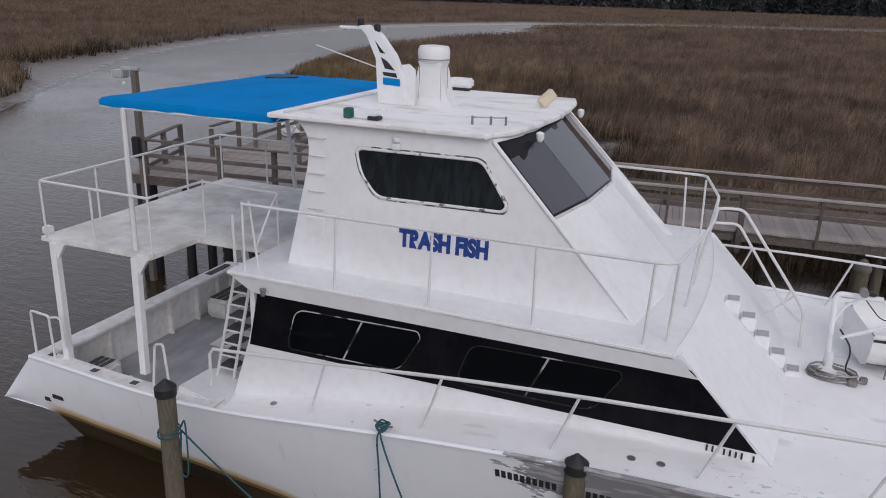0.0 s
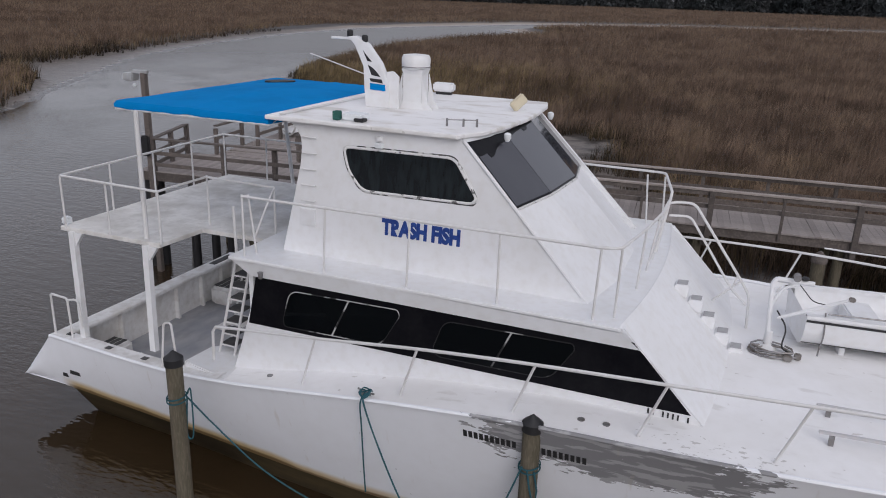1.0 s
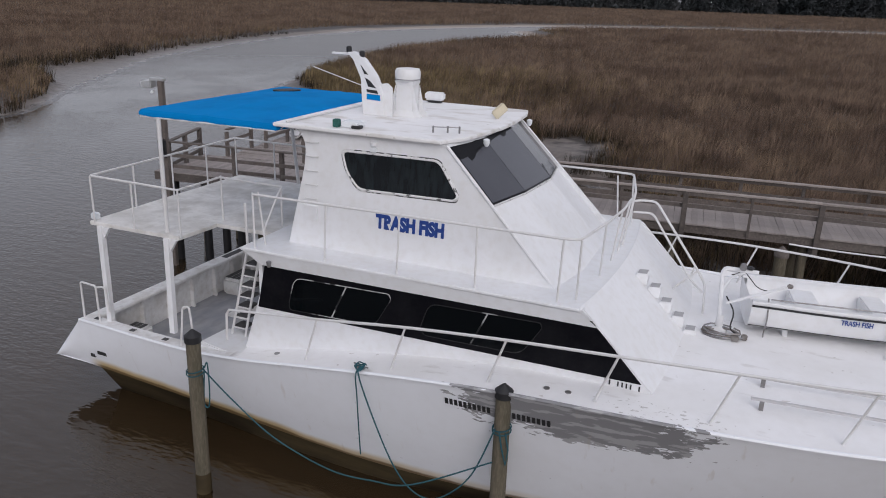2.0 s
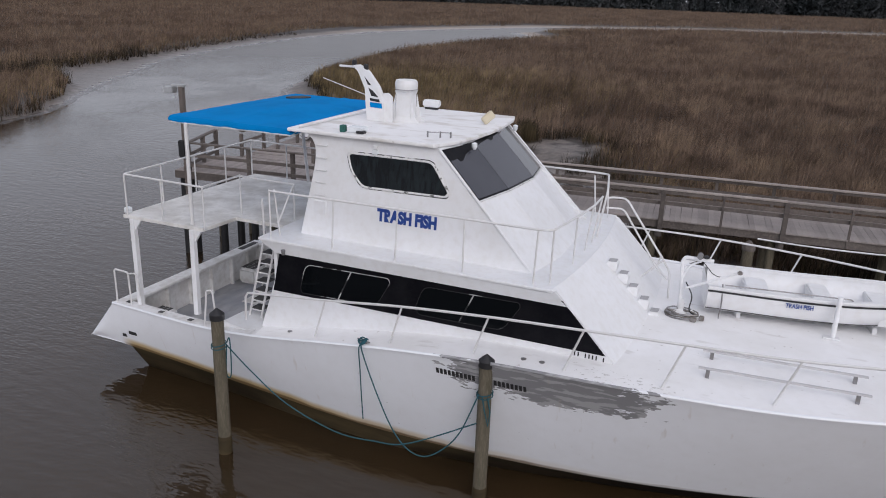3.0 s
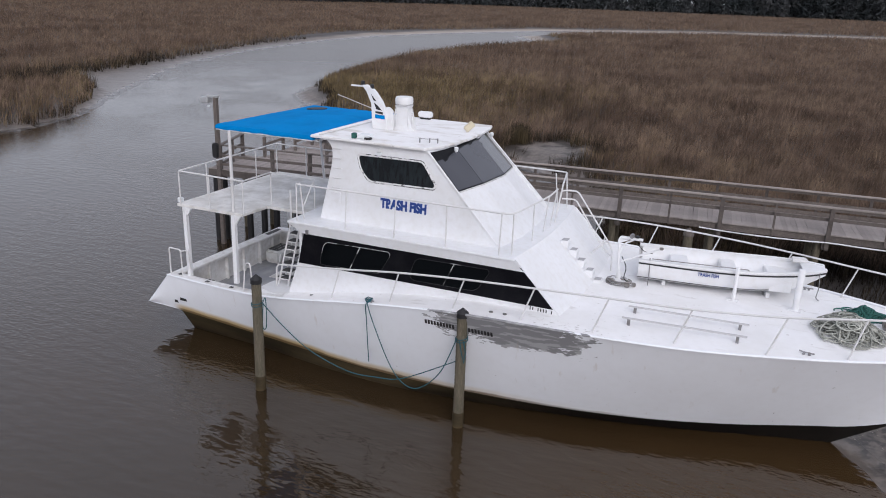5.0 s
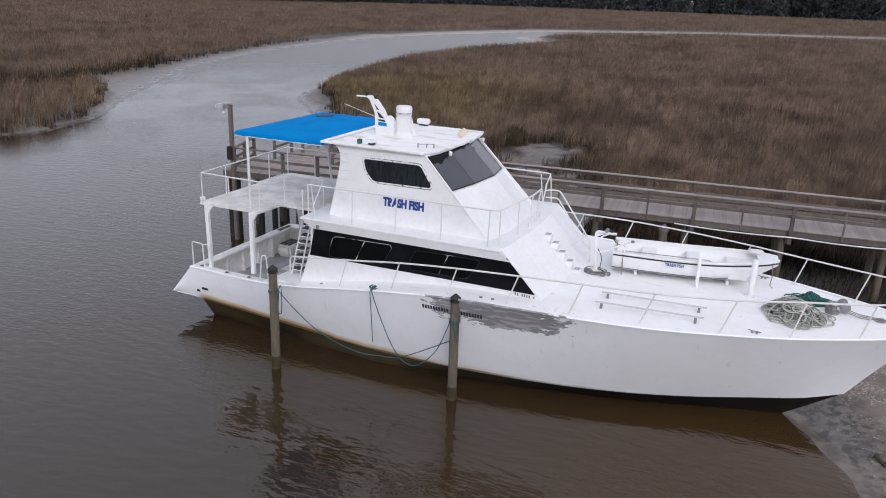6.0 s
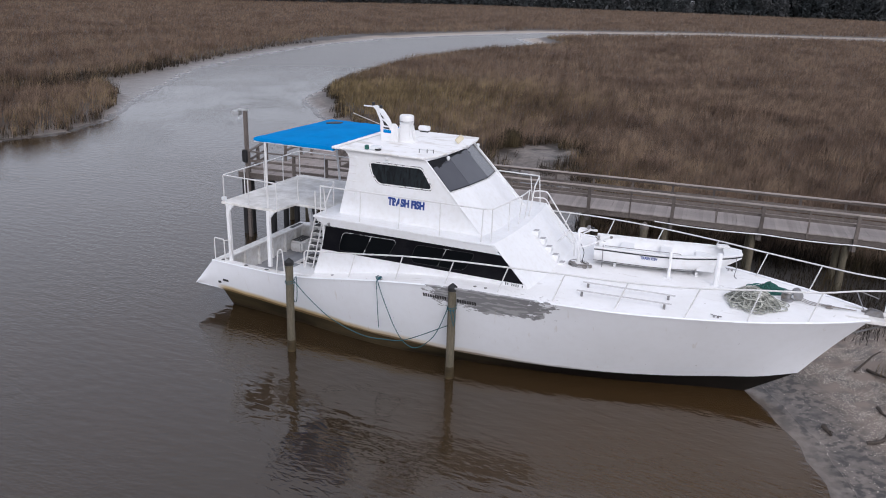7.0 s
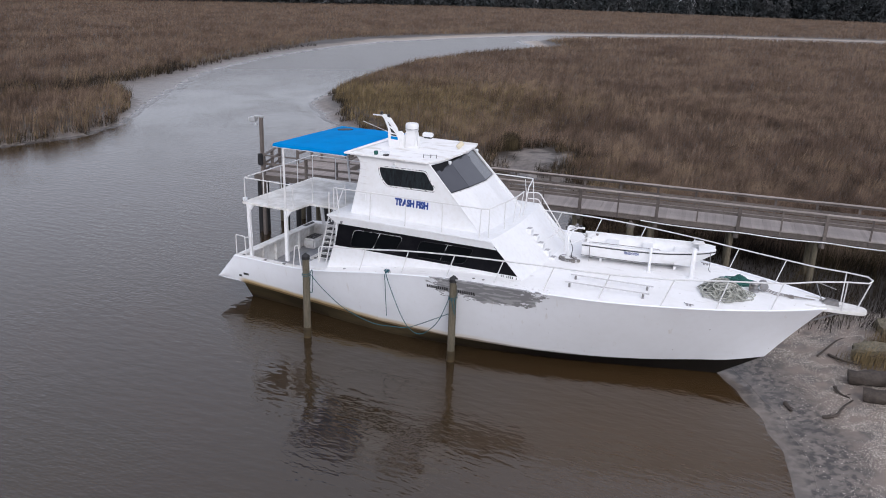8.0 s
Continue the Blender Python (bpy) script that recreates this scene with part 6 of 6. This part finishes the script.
def bank_foot(count, seed):
    """Short stems and peat where the marsh breaks down to the mud, coloured dark to stand in for the bank's shade."""
    x, y, r = sow(count, 26, 150, 62, 172, seed)
    soft = creek_distance(x, y) + 0.7 * wave_sum(x, y, 7, 11.0) + 0.5 * wave_sum(x, y, 8, 3.1)
    soft = soft - np.clip(1 - np.hypot(x + 38, y - 47) / 12, 0, 1) * 2.0
    soft = np.minimum(soft, creek_distance(x, y, FLAT) + 1.0 + 0.5 * wave_sum(x, y, 8, 3.1))
    gap = ((x + 10.6) / 2.7) ** 2 + ((y - 36.6) / 3.4) ** 2 - 0.7 * wave_sum(x, y, 9, 2.6)
    hollow = (gap > 0.9) & (gap < 1.9) & (soft > 0.65)
    rim = ((soft > 0.65) & (soft < 1.7) & (gap > 0.9)) | hollow
    rim &= (creek_distance(x, y) > 0.35) & ~((creek_distance(x, y) < 2.6) & (creek_distance(x, y, FLAT) < np.where(y < 42, 0.15, 2.6)))
    behind = ((x + 59.5) * -14.0 + (y - 36.0) * 20.5 > 0) & (x < -52) & (y < 62)
    rim |= behind & (soft > 0.65) & (soft < 2.4) & (creek_distance(x, y) > 4.5)
    tall = np.where(behind, 1.75, np.where(hollow, 1.25, 1.0))
    rim &= (bow_beach(x, y) < 0.3) & ((beside_walk(x, y) < -0.6) | (beside_walk(x, y) > 3.0))
    x, y, r, tall = x[rim], y[rim], r[rim], tall[rim]
    rng = np.random.RandomState(seed + 1)
    return blades(x, y, tall * rng.uniform(0.3, 0.85, len(x)), np.maximum(0.02, 0.03 * r / 45) * rng.uniform(0.7, 1.4, len(x)), seed + 2, 0.5, True)


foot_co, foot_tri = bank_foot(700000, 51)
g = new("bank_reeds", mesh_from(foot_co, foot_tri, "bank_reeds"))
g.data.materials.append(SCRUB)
tagged(g, "wet stems at the foot of the marsh bank, coloured dark as its shade", "grass", kind="stuff")
rngt = np.random.RandomState(61)
tuft_x, tuft_y = -13.3 + rngt.normal(0, 0.32, 900), 37.9 + rngt.normal(0, 0.28, 900)
co_, tri_ = blades(tuft_x, tuft_y, rngt.uniform(0.7, 1.5, 900), rngt.uniform(0.015, 0.03, 900), 62, 0.3)
g = new("reed_tuft", mesh_from(co_, tri_, "reed_tuft"))
g.data.materials.append(SCRUB)
tagged(g, "lone dark tuft of reeds on bare mud", "grass", kind="stuff")

near_ = marsh(500000, 20, 26, 85, False)
far_ = marsh(900000, 24, 85, 540, True)
for k, (mat, label) in enumerate(((GRASS, "dry brown marsh grass"), (EDGEGRASS, "golden dry grass along the creek bank"))):
    for co_, tri_ in (near_[k], far_[k]):
        g = new("marsh_grass", mesh_from(co_, tri_, "marsh_grass"))
        g.data.materials.append(mat)
        tagged(g, label, "grass", kind="stuff")

# scrub under and beside the walkway at the head of the beach, the walkway's shade put into its dark colour
rngs = np.random.RandomState(5)
x = rngs.uniform(-5.0, 24.0, 60000)
y = rngs.uniform(12.5, 29.0, 60000)
pv = beside_walk(x, y)
keep = (creek_distance(x, y) > 0.5) & (pv > -4.5) & (pv < 7.0) & (y > 14.6 + 0.5 * np.sin(x * 2.1) + np.clip(x - 8.0, 0, 4) * 0.35)
keep &= (rngs.uniform(0, 1, len(x)) < np.where(pv > 2.2, 1.0, np.where(x < 7, 0.30, 0.5)))
keep &= rngs.uniform(0, 1, len(x)) < np.clip((y - 13.9 - np.clip(x - 8.0, 0, 4) * 0.3) / 2.2, 0.05, 1)
keep &= ~((x > 7.2) & (y < 14.8 + 0.4 * np.sin(x * 3.1)))
keep &= ((x + 0.5) / 3.6) ** 2 + ((y - 19.8) / 2.7) ** 2 > 1 + 0.3 * wave_sum(x, y, 41, 1.5)
x, y, pv = x[keep], y[keep], pv[keep]
tall = rngs.uniform(0.3, 1.1, len(x)) * np.where(pv > 2.2, 1.1, 0.6)
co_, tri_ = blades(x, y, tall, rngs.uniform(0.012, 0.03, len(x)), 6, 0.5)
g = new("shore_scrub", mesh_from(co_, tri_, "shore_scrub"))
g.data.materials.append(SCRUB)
tagged(g, "tangled brown reeds under the walkway, coloured darker for its shade", "grass", kind="stuff")

# ---- far woods ----
LEAF = material("dark_winter_woods", (0.036, 0.042, 0.044), 0.9, var=(0.070, 0.070, 0.072), scale=0.08, amount=0.7, island=0.5, spec=0.1)
rngw = np.random.RandomState(31)
LINE = [(-420, 120), (-345, 215), (-300, 330), (-235, 500), (-80, 535), (20, 532), (140, 520), (330, 480)]
tri_pts = []
for i in range(950):
    s = rngw.uniform(0, len(LINE) - 1)
    k = int(s)
    f = s - k
    cx = LINE[k][0] * (1 - f) + LINE[k + 1][0] * f + rngw.normal(0, 5)
    cy = LINE[k][1] * (1 - f) + LINE[k + 1][1] * f + rngw.uniform(0, 60)
    hgt = rngw.uniform(11, 21)
    pine = rngw.uniform() < 0.6
    m_ = 220
    t = rngw.uniform(0, 1, m_) ** (1.0 if pine else 0.7)
    zc = hgt * (0.10 + 0.90 * t)
    low = rngw.uniform(0, 1, m_) < 0.25
    zc = np.where(low, rngw.uniform(0, 3.5, m_), zc)
    rad = (hgt * (0.22 * (1 - t) + 0.03) if pine else hgt * 0.26 * np.sqrt(np.clip(1 - (2 * t - 1.0) ** 2, 0.05, 1))) * rngw.uniform(0.5, 1.1, m_)
    rad = np.where(low, rngw.uniform(0.5, 6.0, m_), rad)
    aa = rngw.uniform(0, 6.283, m_)
    c = np.column_stack([cx + rad * np.cos(aa), cy + rad * np.sin(aa), 0.8 + zc])
    size = hgt * 0.045 * rngw.uniform(0.6, 1.5, m_)
    for j in range(3):
        tri_pts.append(c + rngw.normal(0, 1, (m_, 3)) * size[:, None])
    trunk = np.array([[cx - 0.25, cy, 0.3], [cx + 0.25, cy, 0.3], [cx, cy, hgt * 0.8]])
    for j in range(3):
        tri_pts[-3 + j] = np.vstack([tri_pts[-3 + j], trunk[j]])
A3 = [np.vstack(tri_pts[j::3]) for j in range(3)]
co_ = np.stack(A3, 1).reshape(-1, 3)
wd = new("far_woods", mesh_from(co_, np.arange(len(co_)).reshape(-1, 3), "far_woods"))
wd.data.materials.append(LEAF)
tagged(wd, "dark belt of winter woods behind the marsh", "trees", kind="stuff")

# ---- beach: shells, driftwood, old timbers ----
SHELL = material("bleached_shell", (0.46, 0.41, 0.36), 0.7, island=0.6)
k = 520000
x = rngs.uniform(6.5, 17, k)
y = rngs.uniform(-6, 17.5, k)
d = creek_distance(x, y)
dense = np.clip(0.95 * np.clip(1.5 - np.abs(d - 3.0) / 0.9, 0, 1) * (0.75 + 0.7 * wave_sum(x, y, 33, 2.4)) + 0.30 * np.clip(d - 1.2, 0, 2) / 2 + 0.05 + 0.10 * wave_sum(x, y, 34, 1.1), 0, 1)
keep = (d > 0.5) & (rngs.uniform(0, 1, k) < dense)
x, y = x[keep], y[keep]
k = len(x)
z = ground_height(x, y)
s = rngs.uniform(0.005, 0.019, k) * rngs.uniform(0.5, 1.25, k)
a = rngs.uniform(0, 6.283, k)
quad = []
for j, (px, py, pz) in enumerate(((-1, -0.6, 0.0), (0.9, -0.7, 0.35), (1, 0.6, 0.3), (-0.8, 0.7, 0.45))):
    quad.append(np.column_stack([x + s * (px * np.cos(a) - py * np.sin(a)), y + s * (px * np.sin(a) + py * np.cos(a)), z + s * pz]))
co_ = np.stack(quad, 1).reshape(-1, 3)
sh = new("shells", mesh_from(co_, np.arange(len(co_)).reshape(-1, 4), "shells"))
sh.data.materials.append(SHELL)
tagged(sh, "scattered bleached oyster shells on the beach", "shells", kind="stuff")

DRIFT = material("dark_wet_driftwood", (0.035, 0.027, 0.022), 0.8, var=(0.075, 0.06, 0.05), scale=5, amount=0.7, fine=(0.09, 0.072, 0.058), fine_scale=22, fine_amount=0.4, bump=0.02, bump_scale=18)
STONE = material("weathered_concrete_slab", (0.125, 0.105, 0.070), 0.9, var=(0.038, 0.036, 0.020), scale=2.5, amount=0.7, fine=(0.32, 0.29, 0.23), fine_scale=14, fine_amount=0.4, bump=0.012, bump_scale=14)


def gz(x, y):
    return float(ground_height(np.array([float(x)]), np.array([float(y)]))[0])


def log_at(a, b, r, label, seed):
    """A worn log with knots and an uneven girth, lying on the beach."""
    rng = random.Random(seed)
    t = thing("driftwood_log", label, "log", group="timbers on the beach")
    pts, rad = [], []
    n_ = 14
    for i in range(n_ + 1):
        f = i / n_
        x, y = a[0] + (b[0] - a[0]) * f, a[1] + (b[1] - a[1]) * f
        pts.append(Vector((x + rng.uniform(-0.02, 0.02), y + rng.uniform(-0.02, 0.02), gz(x, y) + r * 0.75)))
    bm = bmesh.new()
    rings = []
    d = (pts[-1] - pts[0]).normalized()
    s = d.cross(Vector((0, 0, 1))).normalized()
    for p in pts:
        k_ = 12
        w = d.cross(s)
        rings.append([bm.verts.new(p + (r * rng.uniform(0.80, 1.12)) * (math.cos(6.283 * j / k_) * s + math.sin(6.283 * j / k_) * w)) for j in range(k_)])
    for p, q in zip(rings, rings[1:]):
        for j in range(12):
            bm.faces.new((p[j], p[(j + 1) % 12], q[(j + 1) % 12], q[j]))
    bm.faces.new(rings[0][::-1])
    bm.faces.new(rings[-1])
    part("trunk", bm, DRIFT, t, "", True)
    return t


log_at((9.75, 12.0), (12.6, 12.5), 0.24, "thick dark waterlogged timber lying on the shells", 1)
log_at((10.15, 11.1), (13.0, 11.2), 0.22, "thick dark waterlogged timber lying on the shells", 2)
log_at((9.9, 13.6), (13.2, 14.1), 0.16, "grey weathered timber at the head of the beach", 3)


def branch_at(pts, r, label):
    t = thing("driftwood_branch", label, "branch", group="driftwood on the beach")
    line = [Vector((x + 0.05 * math.sin(9 * y), y, gz(x, y) + dz)) for x, y, dz in pts]
    part("stem", tube(bmesh.new(), arc(line, 0.2), r, 8, r2=r * 0.45), DRIFT, t, "", True)
    for k_ in range(1, len(line)):
        p_ = line[k_ - 1].lerp(line[k_], 0.6)
        q_ = p_ + Vector((0.16 * math.cos(5 * k_ + pts[0][0]), 0.16 * math.sin(5 * k_ + pts[0][1] * 3), 0.07))
        part("twig", tube(bmesh.new(), [p_, p_.lerp(q_, 0.5) + Vector((0, 0, 0.02)), q_], r * 0.4, 6, r2=r * 0.15), DRIFT, t, "", True)


branch_at([(9.25, 9.75, 0.03), (9.55, 9.85, 0.06), (9.75, 10.3, 0.12), (9.95, 10.85, 0.08)], 0.05, "crooked dark branch on the beach")
branch_at([(9.4, 11.5, 0.08), (9.55, 11.2, 0.05), (9.9, 11.0, 0.04)], 0.042, "short dark branch on the beach")
branch_at([(8.75, 13.4, 0.05), (9.2, 14.2, 0.25), (9.45, 14.5, 0.2)], 0.035, "thin bare branch on the beach")
branch_at([(9.1, 13.6, 0.04), (9.5, 13.2, 0.1), (10.0, 13.1, 0.06)], 0.045, "short dark branch on the beach")
branch_at([(8.25, 10.2, 0.03), (8.4, 9.85, 0.03)], 0.07, "short broken stub on the mud")


def slab_at(x, y, sx_, sy_, sz_, rz, label):
    t = thing("stone_slab", label, "slab", pose(x, y, gz(x, y), 3, -4, rz), group="slabs at the head of the beach")
    bm = bmesh.new()
    bmesh.ops.create_cube(bm, size=1.0)
    bmesh.ops.subdivide_edges(bm, edges=bm.edges[:], cuts=9, use_grid_fill=True)
    for v in bm.verts:
        p = Vector((v.co.x * sx_, v.co.y * sy_, v.co.z * sz_ + sz_ * 0.35))
        v.co = p + 0.15 * noise.noise_vector(p * 1.7 + Vector((x, y, 0))) + 0.06 * noise.noise_vector(p * 5.5 + Vector((y, x, 0)))
    part("block", bm, STONE, t, "", True)


slab_at(11.3, 15.9, 1.7, 1.0, 0.4, 15, "broken grey concrete slab in the reeds")
slab_at(10.7, 13.9, 1.9, 0.6, 0.36, 8, "mossy broken slab above the beach")
slab_at(11.9, 13.3, 1.6, 0.8, 0.4, 10, "mossy broken slab above the beach")

# dry tufts round the slabs and timbers
tx, ty = rngs.normal(0, 1, 2600), rngs.normal(0, 1, 2600)
spot = rngs.randint(0, 6, 2600)
cxy = np.array([(10.2, 13.3), (11.2, 13.0), (12.4, 12.8), (10.8, 14.7), (11.9, 14.9), (13.0, 14.2)])[spot]
x, y = cxy[:, 0] + tx * 0.32, cxy[:, 1] + ty * 0.22
co_, tri_ = blades(x, y, rngs.uniform(0.25, 0.75, len(x)), rngs.uniform(0.008, 0.018, len(x)), 77, 0.6)
g = new("beach_grass", mesh_from(co_, tri_, "beach_grass"))
g.data.materials.append(EDGEGRASS)
tagged(g, "dry yellow grass tufts among the beach timbers", "grass", kind="stuff")

# ---- planks of the walkway and dock ----
lay_boards(pier, board, 8.0, 300, -0.08)
rest = bmesh.new()
for i in range(18):
    box(U0 + 0.15 * i, U0 + 0.15 * i + 0.142, -0.08, PW + 0.08, DK - 0.04, DK, 0, rest)
for i in range(58):
    box(53.0 + 0.15 * i, 53.0 + 0.15 * i + 0.142, -0.08, PW + 0.08, DK - 0.04, DK, 0, rest)
tagged(part("far_planks", rest, PLANK, pier), kind="stuff")
lay_boards(dock, db, -0.88, 41, 0.0)
for i in range(50):
    o = new("plank", ab)
    o.parent = arm
    o.matrix_local = pose(2.62, 2.72 + 0.15 * i, DK + rng.uniform(-0.004, 0.004), rng.uniform(-0.5, 0.5), 0, 90 + rng.uniform(-0.3, 0.3))
